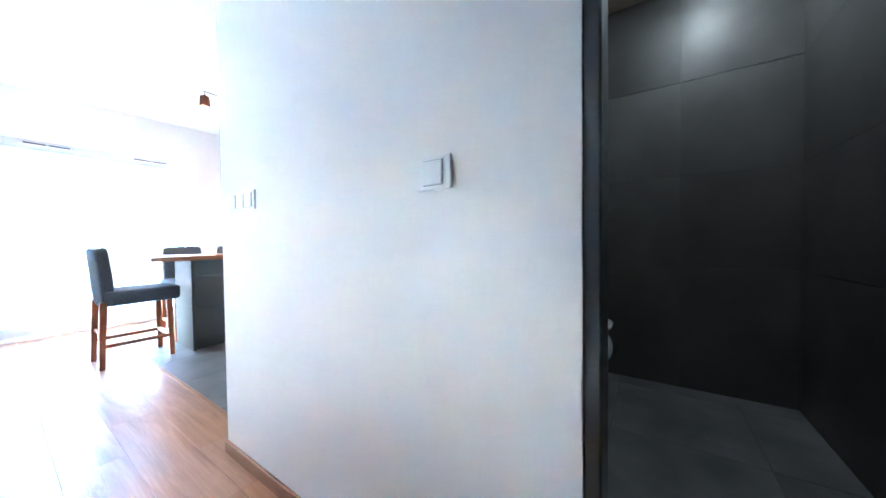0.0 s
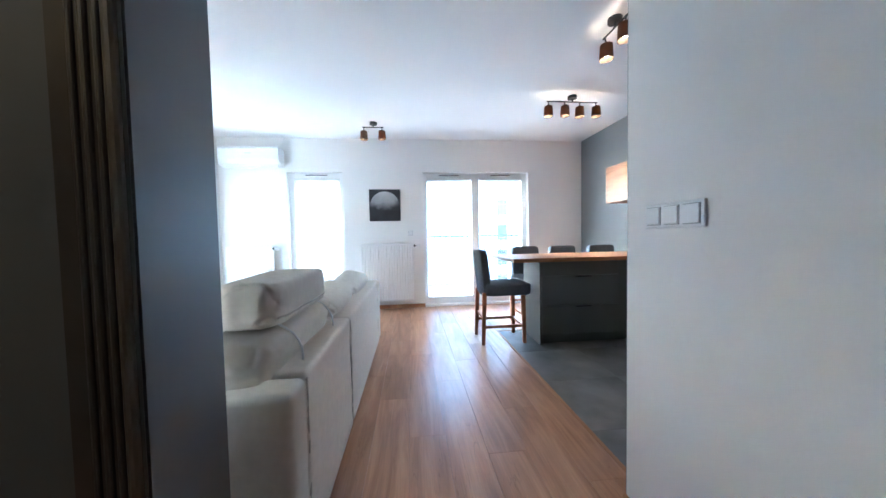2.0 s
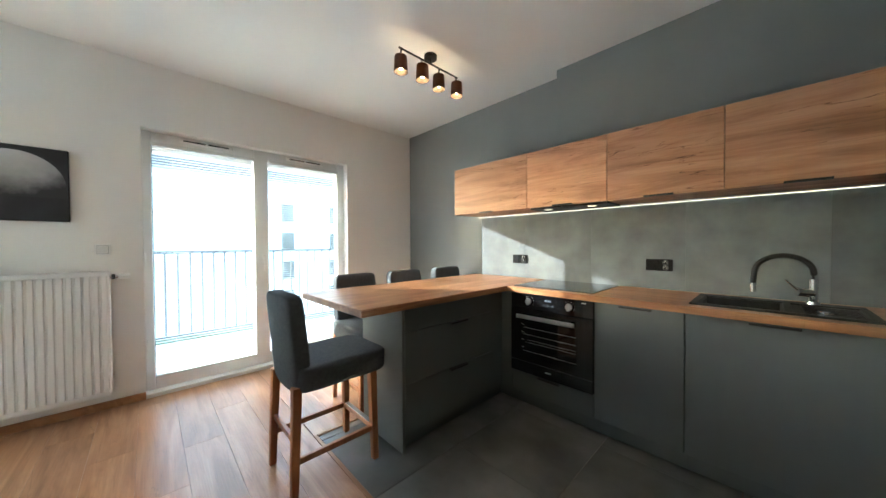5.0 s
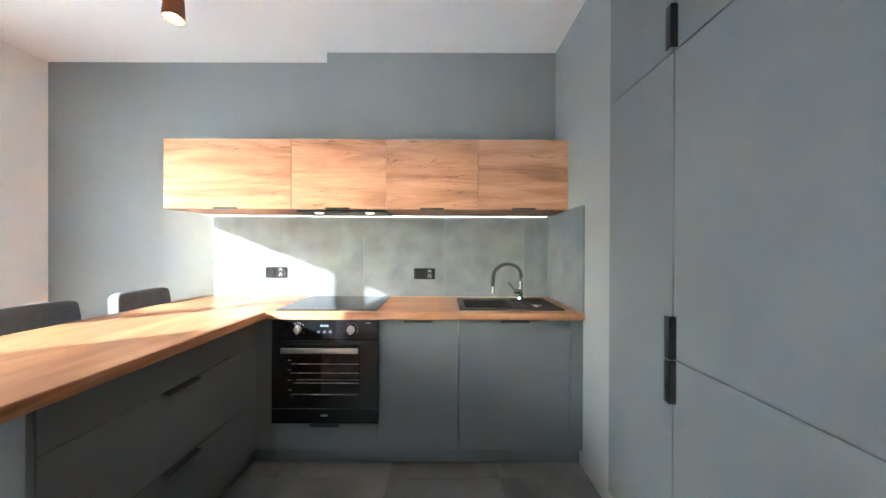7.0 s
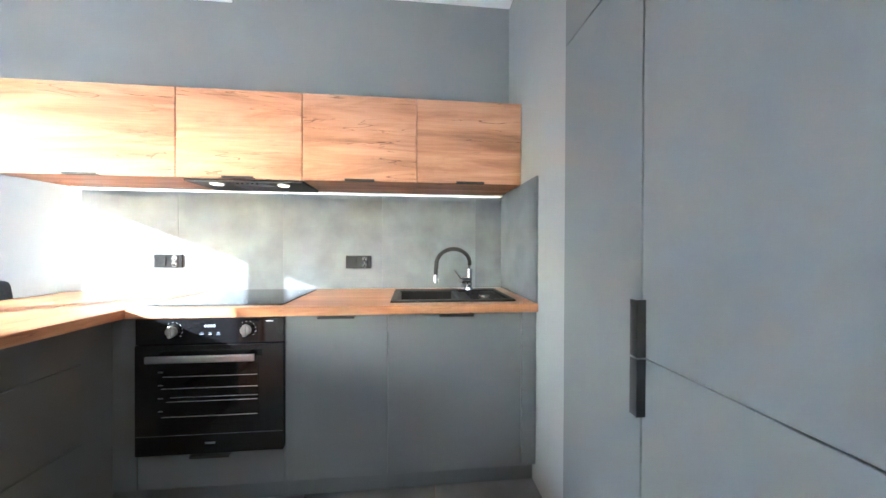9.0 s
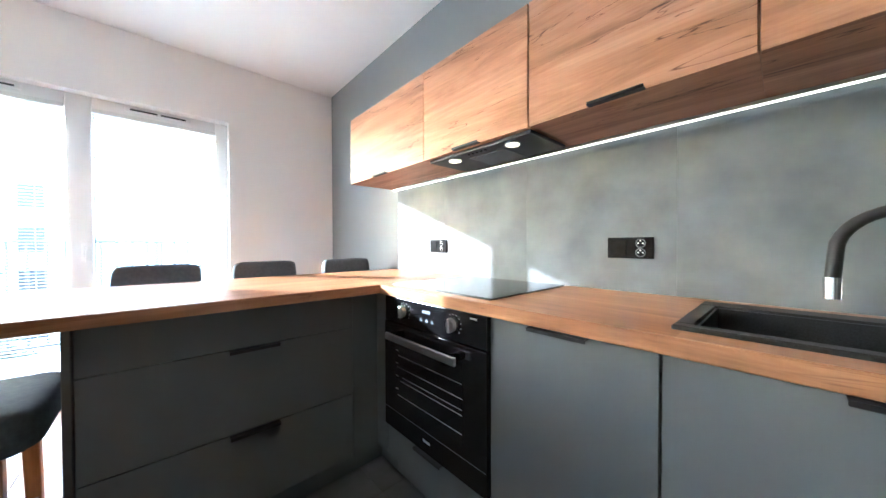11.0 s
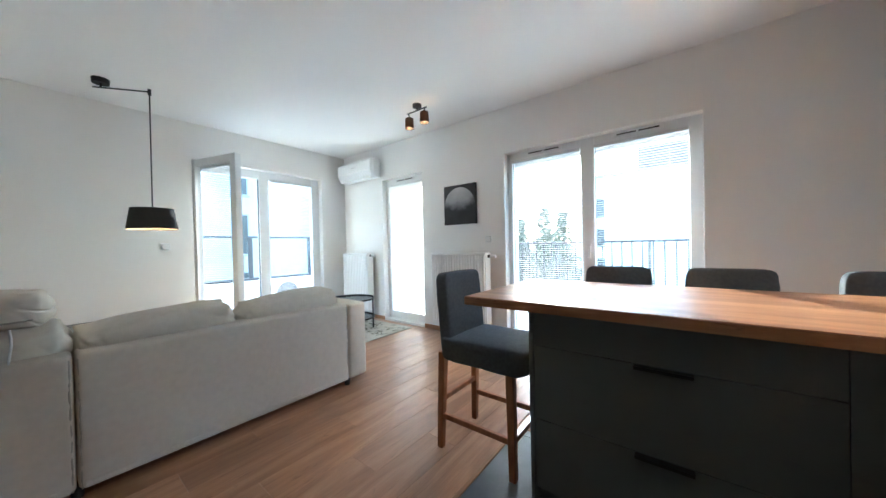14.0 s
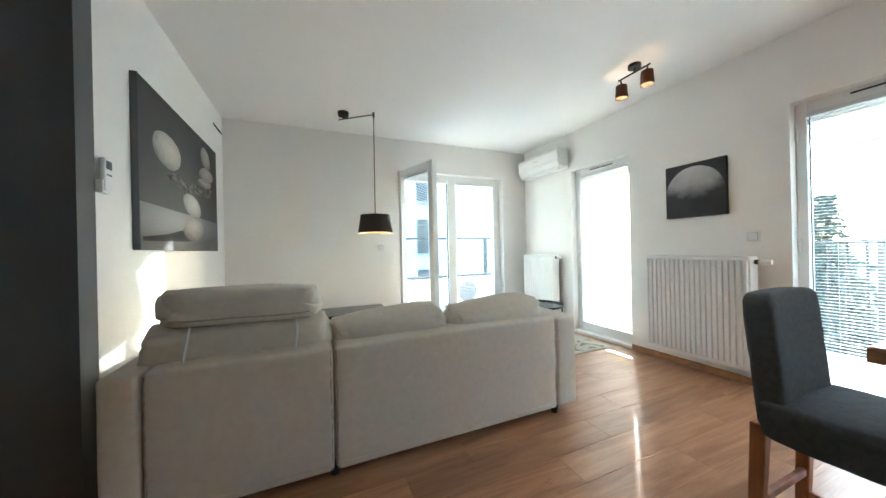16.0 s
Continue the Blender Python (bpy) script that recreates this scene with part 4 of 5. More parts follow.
def soft_box(x0, x1, y0, y1, z0, z1, b=0.03, seg=4, w=0.002, seed=0.0):
    bm = bmesh.new()
    box(bm, min(x0, x1), max(x0, x1), y0, y1, z0, z1, b, seg)
    bmesh.ops.subdivide_edges(bm, edges=[e for e in bm.edges if e.calc_length() > 0.2], cuts=22, use_grid_fill=True)
    for v in bm.verts:
        n = 1.3 * noise.noise(Vector((v.co.x * 2.2 + seed, v.co.y * 4, v.co.z * 7 + v.co.x * 3))) + 0.5 * noise.noise(Vector((v.co.x * 13, v.co.y * 13 + seed, v.co.z * 11)))
        n -= 0.9 * max(0.0, 1 - abs(noise.noise(Vector((v.co.x * 3 + seed + v.co.z * 4, v.co.y, v.co.z * 2.5 - v.co.x * 1.5)))) * 14)
        v.co += Vector((0.3, 1.0, 0.4)) * w * n
    return bm


part("base", soft_box(-2.70, -4.85, -1.24, SR - 0.16, 0.10, 0.30), M_SOFA, sofa)
for a, b in ((-2.703, SEAM + 0.002), (SEAM - 0.002, -4.847)):
    smooth_part("back_panel", soft_box(a, b, SR - 0.17, SR, 0.05, 0.66, 0.022, 4, 0.0032, a), M_SOFA, sofa, angle=60)
    for x in (a - 0.012, b + 0.012):
        bm = bmesh.new()
        pipe(bm, [(x + 0.0012 * math.sin(k * 1.7), SR - 0.004, 0.056 + 0.585 * k / 16) for k in range(17)], 0.004, 8)
        part("piping", bm, M_PIPING, sofa)
    part("hem", boxed(min(a, b) + 0.02, max(a, b) - 0.02, SR - 0.003, SR + 0.0035, 0.056, 0.085, bevel=0.002, seg=1), M_SOFA, sofa)
smooth_part("arm", soft_box(S0, -2.70, -1.26, SR + 0.002, 0.05, 0.655, 0.025, 4, 0.002, 3), M_SOFA, sofa, angle=60)
smooth_part("arm", soft_box(-4.85, S1, -1.26, SR + 0.002, 0.05, 0.655, 0.025, 4, 0.002, 5), M_SOFA, sofa, angle=60)
for i, (a, b) in enumerate(((-2.71, -3.42), (-3.43, -4.13), (-4.14, -4.84))):
    bm = bmesh.new()
    pillow(bm, ((a + b) / 2, -0.90, 0.375), (abs(b - a), 0.72, 0.17), 8, 10, 0.005, seed=i * 3.1)
    part("seat_cushion", bm, M_SOFA, sofa)
tilt = Matrix.Rotation(radians(-16), 3, 'X')


def sofa_cushion(name, c, size, p, wrinkle, turn, sag, seed, seams):
    """A sofa cushion with piped seams; seams: (y, z) of lines along its length, in half sizes."""
    bm = bmesh.new()
    shape = pillow(bm, c, size, p, 34, wrinkle, turn, sag, seed)
    ob = part(name, bm, M_SOFA, sofa)
    for y, z in seams:
        bm = bmesh.new()
        pipe(bm, [shape(Vector((-0.97 + 1.94 * k / 40, y, z))) for k in range(41)], 0.0042, 8)
        part("piping", bm, M_PIPING, ob)
    return ob


sofa_cushion("back_cushion", (-3.03, -0.61, 0.605), (0.81, 0.24, 0.42), 4.8, 0.015, tilt, 0.012, 1.0, ())
for i, (cx, w, lean) in enumerate(((-3.775, 0.69, 4.0), (-4.50, 0.73, 3.0))):
    sofa_cushion("back_cushion", (cx, -0.61, 0.575), (w, 0.25, 0.42), 4.4, 0.017, Matrix.Rotation(radians(lean), 3, 'Y') @ tilt, 0.010, 4.0 + i * 5, ())
sofa_cushion("headrest", (-3.045, -0.565, 0.878), (0.69, 0.205, 0.176), 4.4, 0.016, Matrix.Rotation(radians(-1.5), 3, 'Y'), 0.008, 9.0, ((1.0, -0.60),))
for x in (-2.83, -3.27):
    bm = bmesh.new()
    pts = []
    for k in range(9):
        a = math.pi * (0.05 + 0.5 * k / 8)
        pts.append((x + 0.004 * math.sin(k), -0.60 + 0.178 * math.sin(a), 0.820 - 0.15 * (1 - math.cos(a))))
    pipe(bm, pts, 0.0045, 8)
    part("strap", bm, M_PLASTIC, sofa, "pale grey headrest strap")
for x, y in ((-2.64, SR - 0.06), (-4.85, SR - 0.04), (-3.435, SR - 0.06), (-2.64, -1.2), (-4.94, -1.2)):
    part("foot", tubed((x, y, 0), (x, y, 0.06), 0.020, 0.026, 14), M_BLACK, sofa)

# ---- living room ----
rug = thing("rug", "pale patterned rug with muted leaf motifs", "rug", (-5.55, -1.9, 0))
part("carpet", boxed(-6.40, -4.70, -2.60, -1.17, 0.001, 0.010, bevel=0.003, seg=1), M_RUG, rug)
M_LEAF = mat("rug_motif", (0.15, 0.155, 0.115), (0.26, 0.25, 0.19), 0.95, 14.0, bump=0.5, bscale=260)
rnd = random.Random(11)
vs, fs = [], []
for k in range(420):
    x, y, a, ln = rnd.uniform(-6.34, -4.76), rnd.uniform(-2.54, -1.23), rnd.uniform(0, 6.283), rnd.uniform(0.025, 0.055)
    i = len(vs)
    for t, wd in ((-1.0, 0.0), (-0.3, 0.36), (0.4, 0.28), (1.0, 0.0), (0.4, -0.28), (-0.3, -0.36)):
        vs.append((x + ln * (t * math.cos(a) - wd * math.sin(a)), y + ln * (t * math.sin(a) + wd * math.cos(a)), 0.0112))
    fs.append(tuple(range(i, i + 6)))
me = bpy.data.meshes.new("leaf_motifs")
me.from_pydata(vs, [], fs)
me.materials.append(M_LEAF)
me.transform(placed(rug).inverted())
lm = new("leaf_motifs", me)
lm.parent = rug
tagged(lm, "muted green woven leaf motifs", kind="stuff")
ct = thing("coffee_table", "round black two-tier metal coffee table on the rug", "table", (-5.90, -1.83, 0.010))
for z, nm, m in ((0.405, "tabletop", M_TOPBLACK), (0.155, "lower_shelf", M_TOPBLACK)):
    bm = bmesh.new()
    lathe(bm, [(0.0, 0.006), (0.305, 0.006), (0.308, 0.022), (0.318, 0.022), (0.318, 0.0), (0.0, 0.0)], (-5.90, -1.83, z), 44)
    smooth_part(nm, bm, m, ct, angle=35)
for k in range(4):
    a = radians(45 + 90 * k)
    x, y = -5.90 + 0.295 * math.cos(a), -1.83 + 0.295 * math.sin(a)
    part("leg", tubed((x, y, 0.010), (x, y, 0.405), 0.010, seg=10), M_BLACK, ct)
tv = thing("side_table", "low black rectangular table beyond the sofa", "table", (-3.76, -2.18, 0))
part("tabletop", boxed(-4.09, -3.43, -2.42, -1.94, 0.470, 0.500, bevel=0.004), M_TOPBLACK, tv)
for x in (-4.06, -3.46):
    for y in (-2.39, -1.97):
        part("leg", boxed(x - 0.02, x + 0.02, y - 0.02, y + 0.02, 0, 0.470, bevel=0.003, seg=1), M_BLACK, tv)
part("lower_shelf", boxed(-4.04, -3.48, -2.37, -1.99, 0.15, 0.17), M_TOPBLACK, tv)


def radiator(y0, y1, z0, z1, label):
    r = thing("radiator", label, "radiator", (XW + 0.08, (y0 + y1) / 2, z0), "panel radiators")
    n = int((y1 - y0) / 0.0385)
    bm = bmesh.new()
    step = (y1 - y0) / n
    prof = []
    for k in range(n):
        y = y0 + k * step
        prof += [(y + step * 0.05, 0.151), (y + step * 0.16, 0.163), (y + step * 0.72, 0.163), (y + step * 0.83, 0.151)]
    prof = [(y0, 0.130), (y0, 0.151)] + prof + [(y1, 0.151), (y1, 0.130)]
    lo = [bm.verts.new((XW + d, y, z0 + 0.035)) for y, d in prof]
    hi = [bm.verts.new((XW + d, y, z1 - 0.03)) for y, d in prof]
    for k in range(len(prof) - 1):
        bm.faces.new((lo[k], lo[k + 1], hi[k + 1], hi[k]))
    part("front_panel", bm, M_ENAMEL, r)
    part("back_panel", boxed(XW + 0.04, XW + 0.055, y0, y1, z0 + 0.02, z1 - 0.02), M_ENAMEL, r)
    part("bottom_seam", boxed(XW + 0.13, XW + 0.155, y0, y1, z0, z0 + 0.036, bevel=0.006), M_ENAMEL, r)
    part("side_cover", boxed(XW + 0.04, XW + 0.15, y0 - 0.003, y0, z0 + 0.01, z1 - 0.002), M_ENAMEL, r)
    part("side_cover", boxed(XW + 0.04, XW + 0.15, y1, y1 + 0.003, z0 + 0.01, z1 - 0.002), M_ENAMEL, r)
    part("top_grille", boxed(XW + 0.04, XW + 0.158, y0, y1, z1 - 0.03, z1, bevel=0.004), M_ENAMEL, r)
    for s in (0.18, 0.82):
        y = y0 + (y1 - y0) * s
        part("bracket", boxed(XW, XW + 0.045, y - 0.015, y + 0.015, z1 - 0.2, z1 - 0.1), M_ENAMEL, r)
    v = part("valve", tubed((XW + 0.10, y1, z1 - 0.04), (XW + 0.10, y1 + 0.05, z1 - 0.04), 0.012, seg=14), M_CHROME, r)
    part("valve_cap", tubed((XW + 0.10, y1 + 0.045, z1 - 0.04), (XW + 0.10, y1 + 0.105, z1 - 0.04), 0.019, 0.017, 18), M_PLASTIC, v)
    part("valve_ring", tubed((XW + 0.10, y1 + 0.012, z1 - 0.04), (XW + 0.10, y1 + 0.03, z1 - 0.04), 0.018, seg=14), M_BLACK, v)


radiator(-0.775, 0.012, 0.145, 1.018, "white panel radiator under the moon picture")
radiator(-2.66, -2.05, 0.135, 1.02, "white panel radiator in the corner under the air conditioner")

ac = thing("air_conditioner", "white wall-mounted split air conditioner", "air conditioner", (XW, -2.28, 2.16))
bm = bmesh.new()
ys = (-2.695, -1.872)
prof = [(0.0, 2.17), (0.10, 2.165), (0.165, 2.195), (0.195, 2.26), (0.198, 2.40), (0.18, 2.435), (0.0, 2.44)]
a = [bm.verts.new((XW + d, ys[0], z)) for d, z in prof]
b = [bm.verts.new((XW + d, ys[1], z)) for d, z in prof]
for k in range(len(prof)):
    j = (k + 1) % len(prof)
    bm.faces.new((a[k], a[j], b[j], b[k]))
bm.faces.new(a)
bm.faces.new(b[::-1])
bmesh.ops.bevel(bm, geom=[e for e in bm.edges if e.calc_length() < 0.3], offset=0.008, segments=2, affect='EDGES')
part("casing", bm, M_PLASTIC, ac)
part("flap", boxed(XW + 0.115, XW + 0.170, ys[0] + 0.02, ys[1] - 0.02, 2.172, 2.186, bevel=0.003, seg=1), M_PLASTIC, ac)
part("outlet", boxed(XW + 0.06, XW + 0.16, ys[0] + 0.03, ys[1] - 0.03, 2.160, 2.172), M_PLASTIC, ac)
part("badge", boxed(XW + 0.197, XW + 0.2005, -2.33, -2.24, 2.335, 2.347), M_STEEL, ac)
part("side_grip", boxed(XW + 0.02, XW + 0.15, ys[1], ys[1] + 0.012, 2.19, 2.42, bevel=0.004), M_PLASTIC, ac)

# moon picture
mp = thing("picture_moon", "dark square canvas print of a half-lit moon", "picture", (XW, -0.405, 1.365))
part("canvas", boxed(XW + 0.001, XW + 0.032, -0.64, -0.17, 1.365, 1.848, bevel=0.003, seg=1), M_CANVAS, mp)
cy, cz, rr = -0.405, 1.590, 0.226
top = [(cy + rr * math.cos(radians(t)), cz + rr * math.sin(radians(t))) for t in range(-18, 199, 6)]
bm = bmesh.new()
bm.faces.new([bm.verts.new((XW + 0.0335, y, z)) for y, z in top])
part("printed_moon", bm, M_MOON, mp, "pale grey cratered moon fading into shadow")

# large stone picture
XS = XP - 0.034
sp = thing("picture_stones", "large grey canvas print of balanced pebbles", "picture", (XP, -1.65, 1.16))
part("canvas", boxed(XS, XP - 0.001, -2.40, -0.91, 1.16, 2.12, bevel=0.003, seg=1), M_CANVAS2, sp)
part("printed_ground", boxed(XS - 0.0015, XS, -2.397, -0.913, 1.163, 1.427), M_CANVAS3, sp)


def blob(cy, cz, u, w, m, seed):
    """A printed pebble: an uneven oval with the half axes u and w."""
    bm = bmesh.new()
    ring = []
    for k in range(40):
        t = 2 * math.pi * k / 40
        f = 1 + 0.07 * noise.noise(Vector((math.cos(t) * 1.5 + seed, math.sin(t) * 1.5, seed)))
        c, s = f * math.cos(t), f * math.sin(t)
        ring.append(bm.verts.new((XS - 0.003 - 0.0004 * (seed % 5), cy + u[0] * c + w[0] * s, cz + u[1] * c + w[1] * s)))
    bm.faces.new(ring)
    part("printed_stone", bm, m, sp)


blob(-1.278, 1.798, (0.082, 0.103), (-0.196, 0.039), M_STONE_L, 1)
blob(-2.055, 1.957, (0.045, 0.092), (-0.121, 0.016), M_STONE_M, 2)
blob(-2.066, 1.816, (0.157, 0.026), (-0.125, 0.061), M_STONE_M, 3)
blob(-2.019, 1.738, (0.154, 0.009), (-0.098, 0.044), M_STONE_M, 8)
blob(-1.710, 1.501, (0.066, 0.090), (-0.176, 0.005), M_STONE_L, 4)
blob(-1.745, 1.321, (-0.226, 0.015), (-0.005, 0.085), M_STONE_M, 6)
bm = bmesh.new()
bm.faces.new([bm.verts.new((XS - 0.0022, y, z)) for y, z in ((-1.180, 1.633), (-1.372, 1.681), (-1.603, 1.665), (-1.971, 1.702), (-2.226, 1.725), (-2.220, 1.636), (-1.893, 1.613), (-1.598, 1.592), (-1.302, 1.613))])
part("printed_driftwood", bm, M_STONE_D, sp)
bm = bmesh.new()
bm.faces.new([bm.verts.new((XS - 0.0020, y, z)) for y, z in ((-0.936, 1.235), (-1.255, 1.263), (-1.563, 1.313), (-1.869, 1.249), (-1.576, 1.224), (-0.935, 1.212))])
part("printed_shadow", bm, M_CANVAS, sp)

rc = thing("remote_control", "white air conditioner remote in a wall holder", "remote", (XP, -0.645, 1.42))
part("holder", boxed(XP - 0.028, XP, -0.680, -0.610, 1.415, 1.475, bevel=0.004), M_PLASTIC, rc)
r = part("handset", boxed(XP - 0.034, XP - 0.012, -0.673, -0.617, 1.425, 1.575, bevel=0.006), M_PLASTIC, rc)
part("screen", boxed(XP - 0.0355, XP - 0.0335, -0.665, -0.625, 1.525, 1.562), M_RAIL, r)
for i in range(3):
    part("button", boxed(XP - 0.0355, XP - 0.0335, -0.663 + i * 0.014, -0.654 + i * 0.014, 1.495, 1.503), M_RAIL, r)
part("label", boxed(XP - 0.030, XP - 0.0275, -0.660, -0.630, 1.44, 1.447), M_BLACK, rc)
vs_ = thing("air_vent", "thin black slot vent high on the white wall", "vent", (XP, -2.50, 2.36))
part("slot", boxed(XP - 0.004, XP, -2.78, -2.48, 2.425, 2.445), M_DARKVENT, vs_)

# ---- lamps ----
def shade_mat():
    m = bpy.data.materials.new("glowing_brown_shade")
    m.use_nodes = True
    n, l = m.node_tree.nodes, m.node_tree.links
    p = n["Principled BSDF"]
    p.inputs["Base Color"].default_value = (0.065, 0.042, 0.027, 1)
    p.inputs["Roughness"].default_value = 0.85
    t = n.new("ShaderNodeBsdfTranslucent")
    t.inputs[0].default_value = (0.30, 0.15, 0.065, 1)
    mx = n.new("ShaderNodeMixShader")
    mx.inputs[0].default_value = 0.13
    w = n.new("ShaderNodeTexWave")
    w.inputs["Scale"].default_value = 160
    b = n.new("ShaderNodeBump")
    b.inputs["Strength"].default_value = 0.2
    l.new(w.outputs[1], b.inputs["Height"])
    l.new(b.outputs[0], p.inputs["Normal"])
    l.new(p.outputs[0], mx.inputs[1])
    l.new(t.outputs[0], mx.inputs[2])
    l.new(mx.outputs[0], n["Material Output"].inputs[0])
    return m


M_SPOT = shade_mat()


def spot_bar(x, ys, label, base_y, quarter=False):
    s = thing("ceiling_spotlight", label, "ceiling lamp", (x, base_y, CEIL), "ceiling spotlights")
    smooth_part("base", tubed((x, base_y, CEIL - 0.028), (x, base_y, CEIL), 0.048, seg=28), M_BLACK, s)
    part("stem", tubed((x, base_y, CEIL - 0.06), (x, base_y, CEIL - 0.02), 0.008), M_BLACK, s)
    part("bar", tubed((x, ys[0] - 0.02, CEIL - 0.062), (x, ys[-1] + 0.02, CEIL - 0.062), 0.007, seg=10), M_BLACK, s)
    for i, y in enumerate(ys):
        lean = 0.012 if i % 2 else -0.008
        part("arm", tubed((x, y, CEIL - 0.062), (x + lean, y, CEIL - 0.105), 0.006, seg=10), M_BLACK, s)
        smooth_part("socket", tubed((x + lean, y, CEIL - 0.125), (x + lean, y, CEIL - 0.095), 0.024, 0.012, 18), M_BLACK, s)
        bm = bmesh.new()
        lathe(bm, [(0.043, 0.108), (0.049, 0.0), (0.0465, 0.0), (0.041, 0.105)], (x + lean, y, CEIL - 0.222), 28)
        sh = smooth_part("shade", bm, M_SPOT, s, "translucent brown fabric shade")
        bm = bmesh.new()
        bmesh.ops.create_uvsphere(bm, u_segments=14, v_segments=9, radius=0.026, matrix=Matrix.Translation((x + lean, y, CEIL - 0.175)))
        part("bulb", bm, M_BULB, sh, "warm glowing bulb", True)
    if quarter:
        s.matrix_basis = s.matrix_basis @ pose(0, 0, 0, 0, 0, 90)


spot_bar(-4.945, (1.51, 1.69, 1.87, 2.05), "four-spot black ceiling lamp bar with brown shades", 1.78)
spot_bar(-5.84, (-0.60, -0.365), "two-spot black ceiling lamp with brown shades", -0.475)
spot_bar(-3.755, (1.335, 1.565), "two-spot black ceiling lamp near the tall cupboards", 1.45, True)

pl = thing("pendant_lamp", "black swing-arm pendant lamp with a drum shade", "lamp", (-3.69, -2.21, CEIL))
smooth_part("base", tubed((-3.69, -2.21, CEIL - 0.04), (-3.69, -2.21, CEIL), 0.055, 0.058, 28), M_BLACK, pl)
part("stem", tubed((-3.69, -2.21, CEIL - 0.075), (-3.69, -2.21, CEIL - 0.03), 0.008), M_BLACK, pl)
bm = bmesh.new()
d = Vector((-3.945, -1.885, 0)) - Vector((-3.69, -2.21, 0))
q = Vector((-3.69, -2.21, 2.555)) - d.normalized() * 0.07
tube(bm, q, (-3.955, -1.880, 2.500), 0.006, seg=10)
part("swing_arm", bm, M_BLACK, pl)
part("elbow", tubed((-3.950, -1.885, 2.472), (-3.950, -1.885, 2.522), 0.012), M_BLACK, pl)
part("drop_rod", tubed((-3.945, -1.885, 1.48), (-3.950, -1.885, 2.49), 0.005, seg=8), M_BLACK, pl)
bm = bmesh.new()
lathe(bm, [(0.144, 0.178), (0.171, 0.0), (0.168, 0.0), (0.141, 0.176)], (-3.945, -1.885, 1.309), 44)
sh = smooth_part("shade", bm, M_PSHADE, pl, "black fabric drum shade")
bm = bmesh.new()
lathe(bm, [(0.1405, 0.176), (0.1675, 0.001)], (-3.945, -1.885, 1.309), 44)
smooth_part("lining", bm, M_PSHADE_IN, sh)
bm = bmesh.new()
lathe(bm, [(0.0, 0.0), (0.143, 0.0), (0.143, 0.004), (0.0, 0.004)], (-3.945, -1.885, 1.476), 44)
smooth_part("shade_top", bm, M_PSHADE, sh)
bm = bmesh.new()
bmesh.ops.create_uvsphere(bm, u_segments=16, v_segments=10, radius=0.032, matrix=Matrix.Translation((-3.945, -1.885, 1.395)))
part("bulb", bm, M_BULB, sh, "warm glowing bulb", True)

# ---- bathroom and closet seen through their doors ----
for x0, x1, y0, y1, z1 in ((-1.228, -1.196, YH + 0.006, YH + 0.11, 2.08), (-0.382, -0.35, YH + 0.006, YH + 0.11, 2.08)):
    tagged(part("door_casing", boxed(x0, x1, y0, y1, 0, z1, bevel=0.004, seg=1), M_DARKWALL), "dark graphite bathroom door casing", "door frame", kind="structure")
tagged(part("door_casing", boxed(-1.196, -0.382, YH + 0.006, YH + 0.11, 2.045, 2.08, bevel=0.004, seg=1), M_DARKWALL), "dark graphite bathroom door casing head", "door frame", kind="structure")
wc = thing("toilet", "white wall-hung ceramic toilet in the dark bathroom", "toilet", (-1.88, 2.28, 0.1))
bm = bmesh.new()
pillow(bm, (-1.60, 2.25, 0.31), (0.58, 0.36, 0.30), 3.0, 10, 0.0)
for v in bm.verts:
    if v.co.z < 0.30:
        v.co.x = -1.90 + (v.co.x + 1.90) * (0.55 + 0.45 * (v.co.z - 0.15) / 0.15)
part("bowl", bm, M_CERAMIC, wc)
bm = bmesh.new()
pillow(bm, (-1.59, 2.25, 0.475), (0.56, 0.37, 0.05), 3.2, 8, 0.0)
part("seat_lid", bm, M_CERAMIC, wc)
dl = thing("downlight", "round recessed bathroom ceiling downlight", "ceiling lamp", (-0.80, 2.25, 2.60))
part("ring", tubed((-0.80, 2.25, 2.594), (-0.80, 2.25, 2.600), 0.05, seg=28), M_PLASTIC, dl)
part("lamp", tubed((-0.80, 2.25, 2.590), (-0.80, 2.25, 2.5945), 0.040, seg=28), glow("bath_lamp", (1.0, 0.86, 0.66), 8.0), dl)

# closet opening: grooved dark frame with seals and a hinge
M_SEAL = mat("brown_seal", (0.060, 0.048, 0.038), (0.080, 0.064, 0.050), 0.35, 14)
M_CASING = mat("black_brown_casing", (0.034, 0.030, 0.027), (0.050, 0.045, 0.040), 0.30, 14)
for x0, x1, s in ((-2.245, -2.237, 1), (-1.308, -1.30, -1)):
    fr = tagged(part("door_casing", boxed(x0, x1, YD - 0.119, YD - 0.003, 0, 2.08, bevel=0.003, seg=1), M_CASING), "black-brown closet door casing with seal grooves", "door frame", kind="structure")
    xe = x1 if s > 0 else x0
    for k, r in enumerate((0.011, 0.006, 0.007, 0.006)):
        y = YD - 0.018 - k * 0.020
        part("seal", tubed((xe, y, 0.0), (xe, y, 2.08), r, seg=12), M_SEAL if k == 0 else M_CASING, fr)
    if s > 0:
        part("hinge", tubed((xe + 0.008, YD - 0.028, 1.84), (xe + 0.008, YD - 0.028, 1.925), 0.011, seg=14), M_CHROME, fr, "chrome hinge barrel")
        part("hinge_cup", tubed((xe + 0.008, YD - 0.028, 1.815), (xe + 0.008, YD - 0.028, 1.84), 0.017, 0.014, 14), M_RUBBER, fr)
